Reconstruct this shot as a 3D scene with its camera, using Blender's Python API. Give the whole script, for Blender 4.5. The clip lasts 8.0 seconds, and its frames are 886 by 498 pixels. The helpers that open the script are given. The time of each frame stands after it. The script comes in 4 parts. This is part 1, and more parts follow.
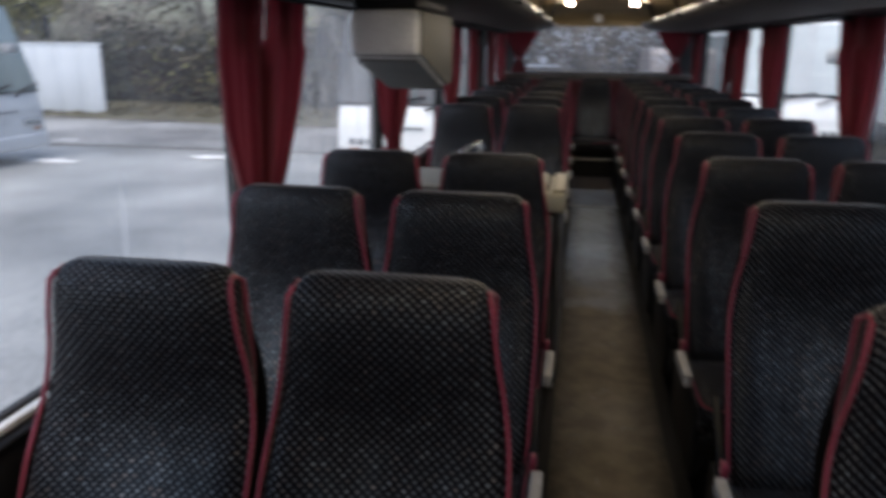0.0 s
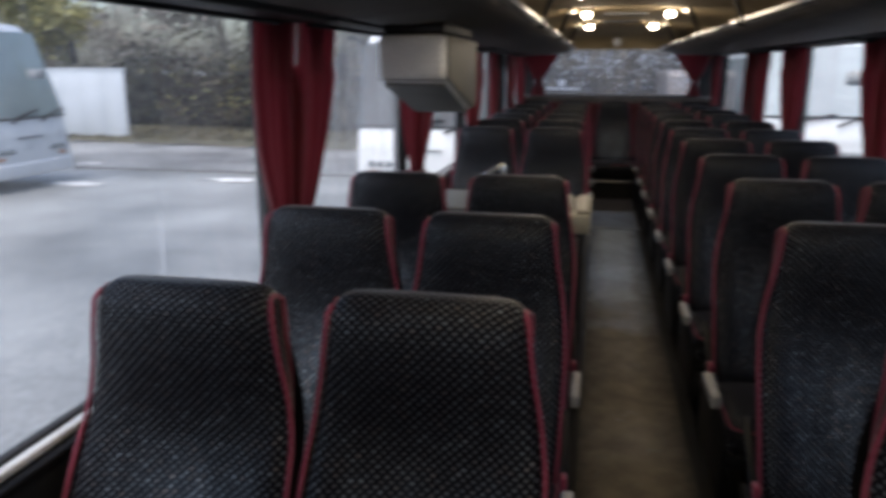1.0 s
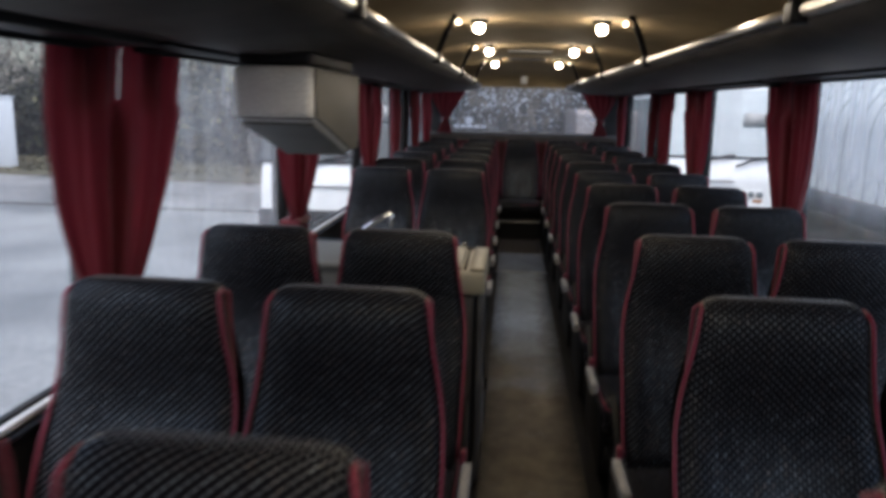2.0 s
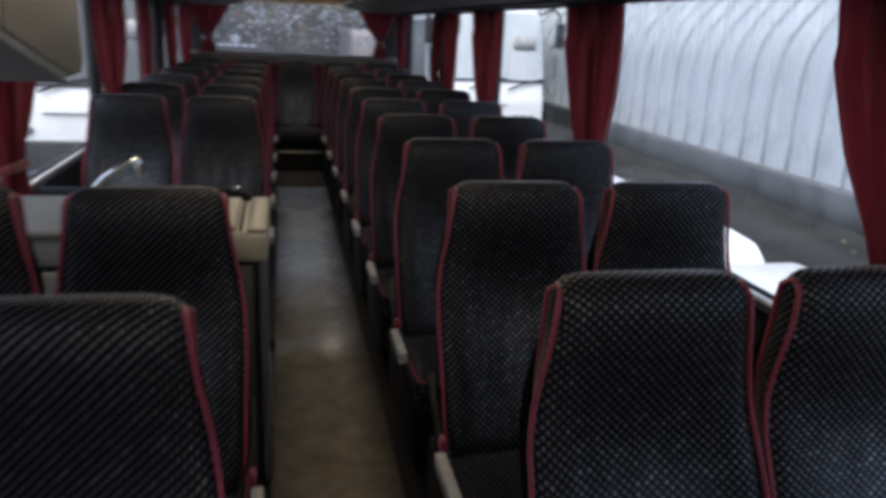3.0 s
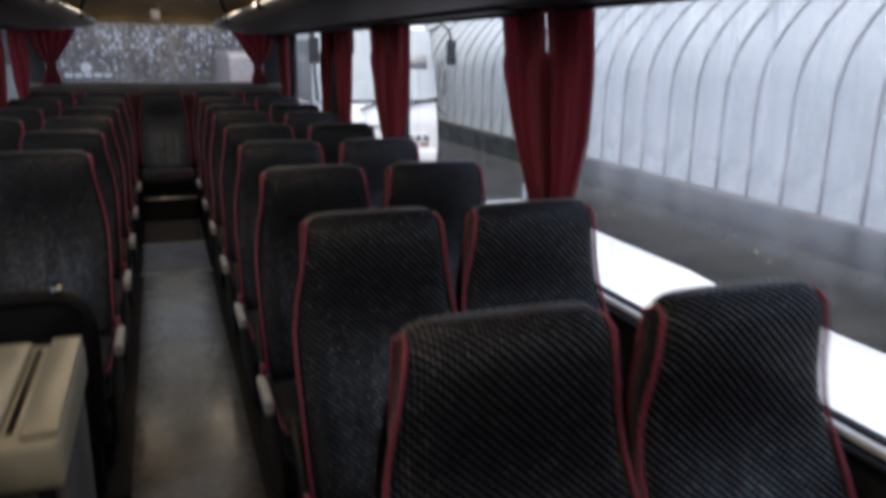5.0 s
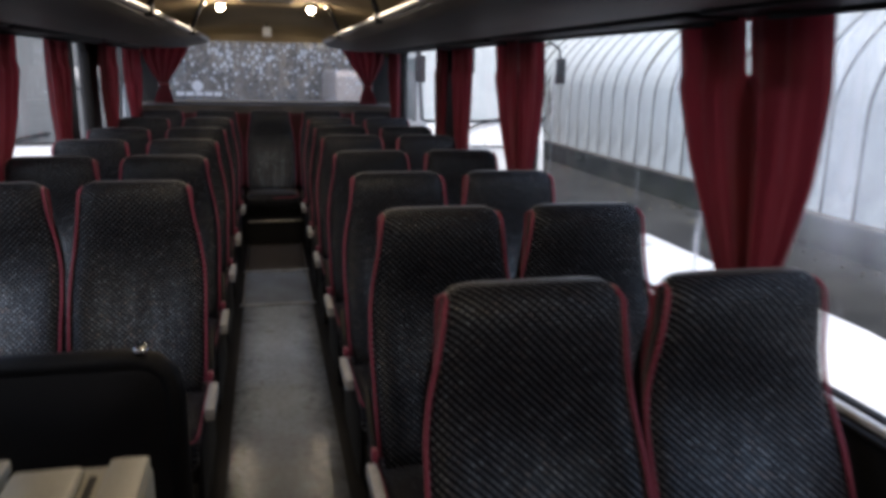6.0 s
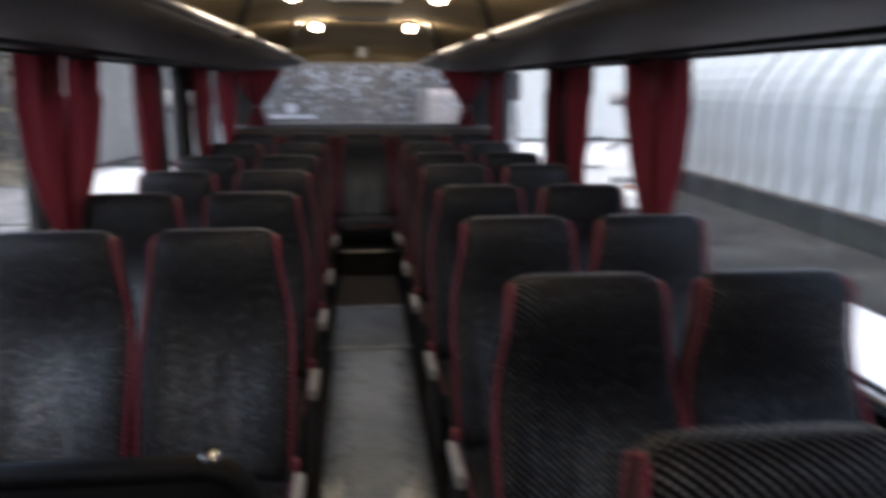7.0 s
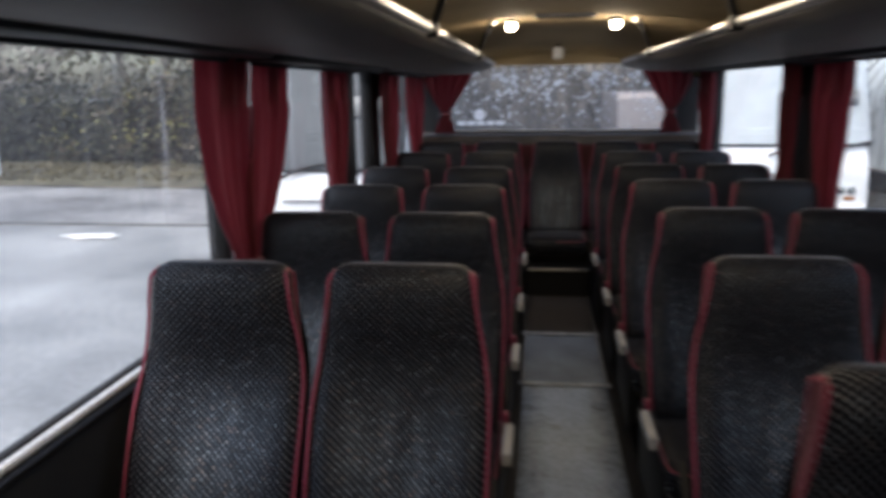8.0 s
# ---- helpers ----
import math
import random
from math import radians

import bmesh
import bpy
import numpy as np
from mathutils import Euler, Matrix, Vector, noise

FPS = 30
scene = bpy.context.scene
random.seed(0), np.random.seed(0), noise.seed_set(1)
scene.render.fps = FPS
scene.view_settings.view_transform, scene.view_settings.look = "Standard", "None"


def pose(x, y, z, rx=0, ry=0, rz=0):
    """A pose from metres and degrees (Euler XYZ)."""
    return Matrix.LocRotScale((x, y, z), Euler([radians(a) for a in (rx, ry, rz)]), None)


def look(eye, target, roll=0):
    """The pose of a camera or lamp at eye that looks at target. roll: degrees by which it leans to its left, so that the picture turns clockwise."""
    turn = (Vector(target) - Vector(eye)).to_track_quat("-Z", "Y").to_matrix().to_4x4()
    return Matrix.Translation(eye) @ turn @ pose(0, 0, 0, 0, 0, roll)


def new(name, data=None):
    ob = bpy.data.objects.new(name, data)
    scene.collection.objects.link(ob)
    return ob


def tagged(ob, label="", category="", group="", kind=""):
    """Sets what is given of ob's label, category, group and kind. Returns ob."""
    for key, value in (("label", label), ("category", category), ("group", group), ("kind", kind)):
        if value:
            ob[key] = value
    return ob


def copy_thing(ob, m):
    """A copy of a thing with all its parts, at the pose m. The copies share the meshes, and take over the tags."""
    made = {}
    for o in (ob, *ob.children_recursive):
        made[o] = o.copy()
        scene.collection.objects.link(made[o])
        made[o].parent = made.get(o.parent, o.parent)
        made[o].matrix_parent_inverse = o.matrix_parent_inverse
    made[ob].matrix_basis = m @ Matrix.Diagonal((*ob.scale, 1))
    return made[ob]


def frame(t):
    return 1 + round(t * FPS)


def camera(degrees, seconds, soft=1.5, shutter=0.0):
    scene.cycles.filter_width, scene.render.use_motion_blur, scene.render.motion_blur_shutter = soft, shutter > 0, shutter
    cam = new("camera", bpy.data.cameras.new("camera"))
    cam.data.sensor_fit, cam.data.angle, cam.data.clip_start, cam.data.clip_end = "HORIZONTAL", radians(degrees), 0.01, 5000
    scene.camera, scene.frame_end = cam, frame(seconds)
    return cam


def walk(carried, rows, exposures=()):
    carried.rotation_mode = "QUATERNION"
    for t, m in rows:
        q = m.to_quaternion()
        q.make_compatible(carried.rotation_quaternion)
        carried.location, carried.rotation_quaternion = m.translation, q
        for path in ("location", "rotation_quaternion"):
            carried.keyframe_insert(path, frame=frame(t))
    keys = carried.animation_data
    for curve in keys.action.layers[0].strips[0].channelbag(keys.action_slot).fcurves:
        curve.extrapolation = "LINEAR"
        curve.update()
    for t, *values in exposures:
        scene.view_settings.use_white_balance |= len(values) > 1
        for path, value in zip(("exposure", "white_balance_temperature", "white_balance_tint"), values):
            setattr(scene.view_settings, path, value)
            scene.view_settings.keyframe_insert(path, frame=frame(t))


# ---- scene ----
cam = camera(61.2, 8.0, soft=3.9, shutter=0.95)
PATH = [
    (0, (-0.163, -0.555, 1.437), (-0.503, 1.344, 0.908), 0.4),
    (0.2, (-0.163, -0.554, 1.451), (-0.572, 1.332, 0.927), 1.5),
    (0.5, (-0.182, -0.56, 1.439), (-0.641, 1.33, 0.97), 1.1),
    (0.6, (-0.19, -0.569, 1.445), (-0.652, 1.318, 0.971), 1.0),
    (1, (-0.192, -0.586, 1.439), (-0.579, 1.319, 0.967), 0.1),
    (1.2, (-0.212, -0.556, 1.44), (-0.476, 1.371, 0.973), 0.7),
    (2.3, (-0.109, 0.0, 1.453), (-0.199, 1.964, 1.086), 1.6),
    (2.5, (-0.133, 0.095, 1.442), (-0.06, 2.059, 1.07), 3.0),
    (3, (-0.151, 0.327, 1.437), (0.262, 2.202, 0.877), 2.7),
    (3.5, (-0.081, 0.554, 1.424), (0.372, 2.432, 0.906), 1.3),
    (4, (-0.032, 0.773, 1.424), (0.52, 2.602, 0.83), 2.3),
    (4.2, (-0.036, 0.88, 1.415), (0.603, 2.661, 0.768), 3.6),
    (5.3, (-0.011, 1.388, 1.452), (0.647, 3.22, 0.991), -0.1),
    (5.5, (0.001, 1.498, 1.452), (0.538, 3.37, 0.997), 0.4),
    (5.6, (0.015, 1.551, 1.46), (0.479, 3.439, 0.991), 0.3),
    (6, (-0.012, 1.746, 1.443), (0.429, 3.64, 0.975), 1.0),
    (6.5, (-0.053, 1.998, 1.462), (0.44, 3.88, 0.998), -0.5),
    (7, (-0.039, 2.239, 1.472), (0.177, 4.18, 1.042), 0.3),
    (7.5, (-0.04, 2.459, 1.487), (-0.139, 4.414, 1.077), -1.4),
    (8, (-0.135, 2.704, 1.468), (-0.387, 4.644, 1.051), -0.8),
]
walk(cam, [(t, look(eye, target, roll)) for t, eye, target, roll in PATH],
     exposures=[(0, 1.14, 6600, 13), (2.5, 1.16, 6500, 13), (4, 1.22, 6500, 13), (5.5, 1.14, 6750, 15), (6, 1.34, 6750, 15), (6.5, 1.38, 6750, 15), (7.5, 1.40, 6750, 14), (8, 1.44, 6700, 13)])

# ---- world, sun, exposure ----
world = bpy.data.worlds.new("overcast")
scene.world = world
world.use_nodes = True
wn, wl = world.node_tree.nodes, world.node_tree.links
sky = wn.new("ShaderNodeTexSky")
sky.sky_type, sky.sun_disc = "NISHITA", False
sky.sun_elevation, sky.sun_rotation = radians(64), radians(194)
sky.air_density, sky.dust_density, sky.ozone_density = 1.0, 4.0, 1.0
wl.new(sky.outputs[0], wn["Background"].inputs[0])
wn["Background"].inputs[1].default_value = 0.15
sun = new("sun", bpy.data.lights.new("sun", "SUN"))
sun.data.energy, sun.data.angle, sun.data.color = 0.5, radians(60), (0.95, 0.98, 1.0)
sun.matrix_world = look((-2, -5, 17), (0, 3, 0))


# ---- materials ----
def mat(name, colour, rough=0.6, metal=0.0, spec=0.5, noise_scale=0.0, noise_amt=0.3, grain=0.0, grain_amt=0.2, bump=0.0, bump_scale=200.0, sheen=0.0, coat=0.0):
    """A surface with two scales of variation: broad stains and a fine grain, both in metres."""
    m = bpy.data.materials.new(name)
    m.use_nodes = True
    n, l = m.node_tree.nodes, m.node_tree.links
    b = n["Principled BSDF"]
    b.inputs["Roughness"].default_value, b.inputs["Metallic"].default_value = rough, metal
    b.inputs["Specular IOR Level"].default_value = spec
    b.inputs["Sheen Weight"].default_value, b.inputs["Coat Weight"].default_value = sheen, coat
    b.inputs["Base Color"].default_value = (*colour, 1)
    tc = n.new("ShaderNodeTexCoord")
    src = None
    for scale, amt in ((noise_scale, noise_amt), (grain, grain_amt)):
        if scale <= 0:
            continue
        t = n.new("ShaderNodeTexNoise")
        t.inputs["Scale"].default_value, t.inputs["Detail"].default_value = scale, 6
        l.new(tc.outputs["Object"], t.inputs["Vector"])
        r = n.new("ShaderNodeMapRange")
        r.inputs[1].default_value, r.inputs[2].default_value = 0.3, 0.7
        r.inputs[3].default_value, r.inputs[4].default_value = 1 - amt, 1 + amt
        l.new(t.outputs[0], r.inputs[0])
        v = n.new("ShaderNodeVectorMath")
        v.operation = "MULTIPLY"
        if src is None:
            v.inputs[0].default_value = colour
            rr = n.new("ShaderNodeMapRange")
            rr.inputs[3].default_value, rr.inputs[4].default_value = max(0.02, rough - 0.12), min(1, rough + 0.12)
            l.new(t.outputs[0], rr.inputs[0])
            l.new(rr.outputs[0], b.inputs["Roughness"])
        else:
            l.new(src, v.inputs[0])
        l.new(r.outputs[0], v.inputs[1])
        src = v.outputs[0]
    if src is not None:
        l.new(src, b.inputs["Base Color"])
    if bump > 0:
        t = n.new("ShaderNodeTexNoise")
        t.inputs["Scale"].default_value, t.inputs["Detail"].default_value = bump_scale, 4
        l.new(tc.outputs["Object"], t.inputs["Vector"])
        bp = n.new("ShaderNodeBump")
        bp.inputs["Strength"].default_value, bp.inputs["Distance"].default_value = bump, 0.004
        l.new(t.outputs[0], bp.inputs["Height"])
        l.new(bp.outputs[0], b.inputs["Normal"])
    return m


def fabric_material():
    """Blue-black moquette woven with small dull dots on the bias, a few of them bright or reddish."""
    m = bpy.data.materials.new("moquette")
    m.use_nodes = True
    n, l = m.node_tree.nodes, m.node_tree.links
    b = n["Principled BSDF"]
    tc = n.new("ShaderNodeTexCoord")
    sep = n.new("ShaderNodeSeparateXYZ")
    l.new(tc.outputs["UV"], sep.inputs[0])

    def op(kind, a, c=None):
        o = n.new("ShaderNodeMath")
        o.operation = kind
        for i, x in enumerate((a, c)):
            if isinstance(x, (int, float)):
                o.inputs[i].default_value = x
            elif x is not None:
                l.new(x, o.inputs[i])
        return o.outputs[0]

    pitch = 0.0182
    across, up = sep.outputs[0], sep.outputs[1]
    a = op("DIVIDE", op("ADD", across, up), pitch)
    c = op("DIVIDE", op("SUBTRACT", across, up), pitch)
    da, dc = op("ABSOLUTE", op("SUBTRACT", op("FRACT", a), 0.5)), op("ABSOLUTE", op("SUBTRACT", op("FRACT", c), 0.5))
    far = op("MAXIMUM", da, dc)
    dot = n.new("ShaderNodeMapRange")
    dot.inputs[1].default_value, dot.inputs[2].default_value = 0.30, 0.17
    l.new(far, dot.inputs[0])
    cell = n.new("ShaderNodeCombineXYZ")
    l.new(op("FLOOR", a), cell.inputs[0])
    l.new(op("FLOOR", c), cell.inputs[1])
    rnd = n.new("ShaderNodeTexWhiteNoise")
    l.new(cell.outputs[0], rnd.inputs["Vector"])
    rare, common = op("MULTIPLY", op("POWER", rnd.outputs["Value"], 22.0), 0.20), op("ADD", op("MULTIPLY", rnd.outputs["Value"], 0.102), 0.030)
    thread = n.new("ShaderNodeTexNoise")
    thread.inputs["Scale"].default_value, thread.inputs["Detail"].default_value = 420, 2
    l.new(tc.outputs["Object"], thread.inputs["Vector"])
    # the highlight on the lumbar swell is painted in: paler, bluer pile, in uneven patches
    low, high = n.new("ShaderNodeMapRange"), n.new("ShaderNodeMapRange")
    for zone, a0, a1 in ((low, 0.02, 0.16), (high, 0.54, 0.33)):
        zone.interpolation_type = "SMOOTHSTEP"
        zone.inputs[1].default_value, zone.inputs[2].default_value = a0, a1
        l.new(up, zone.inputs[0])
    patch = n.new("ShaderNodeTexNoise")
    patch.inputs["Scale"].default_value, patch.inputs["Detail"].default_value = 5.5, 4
    drawn = n.new("ShaderNodeMapping")  # the patch's streaks run up and down
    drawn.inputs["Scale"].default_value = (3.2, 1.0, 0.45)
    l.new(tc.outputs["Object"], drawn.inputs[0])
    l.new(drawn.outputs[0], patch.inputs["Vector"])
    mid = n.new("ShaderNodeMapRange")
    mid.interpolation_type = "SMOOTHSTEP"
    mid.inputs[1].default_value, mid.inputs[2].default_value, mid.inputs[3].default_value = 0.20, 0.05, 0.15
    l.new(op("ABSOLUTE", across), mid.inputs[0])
    lumbar_light = op("MULTIPLY", op("MULTIPLY", op("MULTIPLY", low.outputs[0], high.outputs[0]), mid.outputs[0]), op("MAXIMUM", op("ADD", op("MULTIPLY", patch.outputs[0], 3.0), -0.75), 0.05))
    fac = op("MULTIPLY", op("MULTIPLY", dot.outputs[0], op("ADD", rare, op("MULTIPLY", common, op("ADD", op("MULTIPLY", lumbar_light, 3.9), 1.0)))), op("ADD", op("MULTIPLY", thread.outputs[0], 0.9), 0.5))
    tone = n.new("ShaderNodeMix")
    tone.data_type = "RGBA"
    tone.inputs[6].default_value, tone.inputs[7].default_value = (0.47, 0.56, 0.64, 1), (0.62, 0.50, 0.44, 1)
    sc = n.new("ShaderNodeSeparateColor")
    l.new(rnd.outputs["Color"], sc.inputs[0])
    l.new(op("POWER", sc.outputs[1], 4.0), tone.inputs[0])
    mix = n.new("ShaderNodeMix")
    mix.data_type = "RGBA"
    ground = n.new("ShaderNodeMix")
    ground.data_type = "RGBA"
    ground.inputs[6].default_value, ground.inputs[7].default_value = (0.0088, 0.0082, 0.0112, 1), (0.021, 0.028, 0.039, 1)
    l.new(lumbar_light, ground.inputs[0])
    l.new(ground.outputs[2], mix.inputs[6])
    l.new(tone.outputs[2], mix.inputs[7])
    l.new(fac, mix.inputs[0])
    l.new(mix.outputs[2], b.inputs["Base Color"])
    wear = n.new("ShaderNodeTexNoise")
    wear.inputs["Scale"].default_value, wear.inputs["Detail"].default_value = 6, 5
    l.new(tc.outputs["Object"], wear.inputs["Vector"])
    rr = n.new("ShaderNodeMapRange")
    rr.inputs[3].default_value, rr.inputs[4].default_value = 0.32, 0.42
    l.new(wear.outputs[0], rr.inputs[0])
    l.new(rr.outputs[0], b.inputs["Roughness"])
    shine = n.new("ShaderNodeMapRange")  # the raised yarn of the dots is glossier than the pile
    shine.inputs[3].default_value, shine.inputs[4].default_value = 0.008, 0.62
    l.new(dot.outputs[0], shine.inputs[0])
    l.new(op("MAXIMUM", shine.outputs[0], op("MULTIPLY", lumbar_light, 0.20)), b.inputs["Specular IOR Level"])  # the painted lumbar highlight is shinier too
    b.inputs["IOR"].default_value = 1.6
    b.inputs["Specular Tint"].default_value = (0.86, 0.94, 1.0, 1)
    b.inputs["Sheen Weight"].default_value, b.inputs["Sheen Roughness"].default_value = 0.22, 0.30
    b.inputs["Sheen Tint"].default_value = (1, 0.93, 0.92, 1)
    bp = n.new("ShaderNodeBump")
    bp.inputs["Strength"].default_value, bp.inputs["Distance"].default_value = 0.35, 0.0015
    l.new(dot.outputs[0], bp.inputs["Height"])
    l.new(bp.outputs[0], b.inputs["Normal"])
    return m


def glass_material(name, haze, streaks=60.0, tint=(0.93, 0.96, 0.97), drops=0.0, runs=0.0, dull=0.02, low=1.0):
    """A clear pane: see-through, a thin gloss, and a film of dried rain."""
    m = bpy.data.materials.new(name)
    m.use_nodes = True
    n, l = m.node_tree.nodes, m.node_tree.links
    n.remove(n["Principled BSDF"])
    clear, gloss, film = n.new("ShaderNodeBsdfTransparent"), n.new("ShaderNodeBsdfGlossy"), n.new("ShaderNodeBsdfTranslucent")
    clear.inputs[0].default_value, gloss.inputs["Roughness"].default_value = (*tint, 1), dull
    film.inputs[0].default_value = (0.84, 0.85, 0.86, 1)
    lw, pw = n.new("ShaderNodeLayerWeight"), n.new("ShaderNodeMath")
    pw.operation, pw.inputs[1].default_value = "POWER", 4.0
    l.new(lw.outputs["Facing"], pw.inputs[0])
    fr = n.new("ShaderNodeMapRange")
    fr.inputs[3].default_value, fr.inputs[4].default_value = 0.015, 0.20
    l.new(pw.outputs[0], fr.inputs[0])
    tc, mp, t = n.new("ShaderNodeTexCoord"), n.new("ShaderNodeMapping"), n.new("ShaderNodeTexNoise")
    mp.inputs["Scale"].default_value = (1, 1, 0.12)
    t.inputs["Scale"].default_value, t.inputs["Detail"].default_value = streaks * 0.15, 7
    l.new(tc.outputs["Object"], mp.inputs[0])
    l.new(mp.outputs[0], t.inputs["Vector"])
    r = n.new("ShaderNodeMapRange")
    r.inputs[1].default_value, r.inputs[2].default_value = 0.35, 0.85
    r.inputs[3].default_value, r.inputs[4].default_value = haze * 0.4, haze
    l.new(t.outputs[0], r.inputs[0])
    flat = n.new("ShaderNodeSeparateXYZ")
    l.new(tc.outputs["Object"], flat.inputs[0])
    settle, film_amount = n.new("ShaderNodeMapRange"), n.new("ShaderNodeMath")  # mist clings to the upper part of the pane
    settle.inputs[1].default_value, settle.inputs[2].default_value, settle.inputs[3].default_value = 0.98, 1.22, low
    l.new(flat.outputs[2], settle.inputs[0])
    film_amount.operation = "MULTIPLY"
    l.new(r.outputs[0], film_amount.inputs[0])
    l.new(settle.outputs[0], film_amount.inputs[1])
    wet = film_amount.outputs[0]
    if drops > 0:  # beads of rain in clusters, most of them high on the pane
        v, rnd = n.new("ShaderNodeTexVoronoi"), n.new("ShaderNodeSeparateColor")
        v.inputs["Scale"].default_value = 30
        v.voronoi_dimensions = "2D"
        turn = n.new("ShaderNodeCombineXYZ")
        l.new(flat.outputs[0], turn.inputs[0])
        tall = n.new("ShaderNodeMath")
        tall.operation, tall.inputs[1].default_value = "MULTIPLY", 0.62
        l.new(flat.outputs[2], tall.inputs[0])
        l.new(tall.outputs[0], turn.inputs[1])
        l.new(turn.outputs[0], v.inputs["Vector"])
        l.new(v.outputs["Color"], rnd.inputs[0])
        size, bead = n.new("ShaderNodeMath"), n.new("ShaderNodeMapRange")
        size.operation, size.inputs[1].default_value = "MULTIPLY_ADD", 0.85
        flock, rise, where = n.new("ShaderNodeTexNoise"), n.new("ShaderNodeMapRange"), n.new("ShaderNodeMath")
        flock.inputs["Scale"].default_value, flock.inputs["Detail"].default_value = 4.2, 3
        l.new(turn.outputs[0], flock.inputs["Vector"])
        rise.inputs[1].default_value, rise.inputs[2].default_value, rise.inputs[3].default_value, rise.inputs[4].default_value = 1.15, 1.6, -1.05, -0.60
        l.new(flat.outputs[2], rise.inputs[0])
        where.operation, where.inputs[1].default_value = "MULTIPLY_ADD", 1.05
        l.new(flock.outputs[0], where.inputs[0])
        l.new(rise.outputs[0], where.inputs[2])
        l.new(where.outputs[0], size.inputs[2])
        l.new(rnd.outputs[0], size.inputs[0])
        l.new(v.outputs["Distance"], bead.inputs[0])
        least = n.new("ShaderNodeMath")
        least.operation, least.inputs[1].default_value = "MAXIMUM", 0.001
        l.new(size.outputs[0], least.inputs[0])
        l.new(least.outputs[0], bead.inputs[1])
        bead.inputs[2].default_value, bead.inputs[3].default_value, bead.inputs[4].default_value = 0.0, 0.0, drops
        more = n.new("ShaderNodeMath")
        more.operation = "ADD"
        l.new(wet, more.inputs[0])
        l.new(bead.outputs[0], more.inputs[1])
        wet = more.outputs[0]
    if runs > 0:  # water running down in narrow wandering lines
        mp2, t2, run = n.new("ShaderNodeMapping"), n.new("ShaderNodeTexNoise"), n.new("ShaderNodeMapRange")
        mp2.inputs["Scale"].default_value = (1, 1, 0.07)
        t2.inputs["Scale"].default_value, t2.inputs["Detail"].default_value = 13, 3
        l.new(tc.outputs["Object"], mp2.inputs[0])
        l.new(mp2.outputs[0], t2.inputs["Vector"])
        l.new(t2.outputs[0], run.inputs[0])
        run.inputs[1].default_value, run.inputs[2].default_value, run.inputs[4].default_value = 0.64, 0.72, runs
        more = n.new("ShaderNodeMath")
        more.operation = "ADD"
        l.new(wet, more.inputs[0])
        l.new(run.outputs[0], more.inputs[1])
        wet = more.outputs[0]
    a, b = n.new("ShaderNodeMixShader"), n.new("ShaderNodeMixShader")
    l.new(wet, a.inputs[0])
    l.new(clear.outputs[0], a.inputs[1])
    l.new(film.outputs[0], a.inputs[2])
    l.new(fr.outputs[0], b.inputs[0])
    l.new(a.outputs[0], b.inputs[1])
    l.new(gloss.outputs[0], b.inputs[2])
    l.new(b.outputs[0], n["Material Output"].inputs[0])
    return m


def glow(name, colour, strength):
    m = bpy.data.materials.new(name)
    m.use_nodes = True
    b = m.node_tree.nodes["Principled BSDF"]
    b.inputs["Emission Color"].default_value, b.inputs["Emission Strength"].default_value = (*colour, 1), strength
    return m


def leaf_material(name, colours):
    """Leaves of mixed tones, one tone a leaf."""
    m = bpy.data.materials.new(name)
    m.use_nodes = True
    n, l = m.node_tree.nodes, m.node_tree.links
    g, ramp = n.new("ShaderNodeNewGeometry"), n.new("ShaderNodeValToRGB")
    ramp.color_ramp.elements[0].color, ramp.color_ramp.elements[1].color = (*colours[0], 1), (*colours[-1], 1)
    for i, c in enumerate(colours[1:-1]):
        ramp.color_ramp.elements.new((i + 1) / (len(colours) - 1)).color = (*c, 1)
    l.new(g.outputs["Random Per Island"], ramp.inputs[0])
    l.new(ramp.outputs[0], n["Principled BSDF"].inputs["Base Color"])
    n["Principled BSDF"].inputs["Roughness"].default_value = 0.7
    return m


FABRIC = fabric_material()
PIPING = mat("red piping", (0.22, 0.018, 0.048), 0.6, grain=300, grain_amt=0.25, sheen=0.2)
SIDE_CLOTH = mat("dark side cloth", (0.018, 0.017, 0.019), 0.85, noise_scale=6, grain=250, grain_amt=0.3, bump=0.3, sheen=0.2)
BLACK = mat("black moulded plastic", (0.007, 0.007, 0.008), 0.55, spec=0.22, noise_scale=4, noise_amt=0.3, grain=180, bump=0.15)
DARK_METAL = mat("dark painted metal", (0.016, 0.016, 0.018), 0.45, spec=0.3, noise_scale=5, grain=120)
TRIM = mat("pale grey plastic", (0.38, 0.378, 0.375), 0.5, noise_scale=14, noise_amt=0.25, grain=160)
SHELF = mat("grey shelf felt", (0.085, 0.076, 0.074), 0.9, noise_scale=4, grain=220, bump=0.3)
WALL_TRIM = mat("dark grey wall lining", (0.02, 0.021, 0.024), 0.75, spec=0.3, noise_scale=3, grain=200, bump=0.3)
RACK = mat("brown-grey rack lining", (0.055, 0.049, 0.043), 0.62, spec=0.4, noise_scale=4, noise_amt=0.45, grain=220, bump=0.25)
CEILING = mat("brown-grey ceiling cloth", (0.46, 0.36, 0.21), 0.85, noise_scale=2.5, noise_amt=0.15, grain=260, bump=0.2)
ALU = mat("brushed aluminium", (0.50, 0.49, 0.47), 0.38, 1.0, noise_scale=9, noise_amt=0.2, grain=120)
CHROME = mat("chrome", (0.8, 0.8, 0.8), 0.1, 1.0)
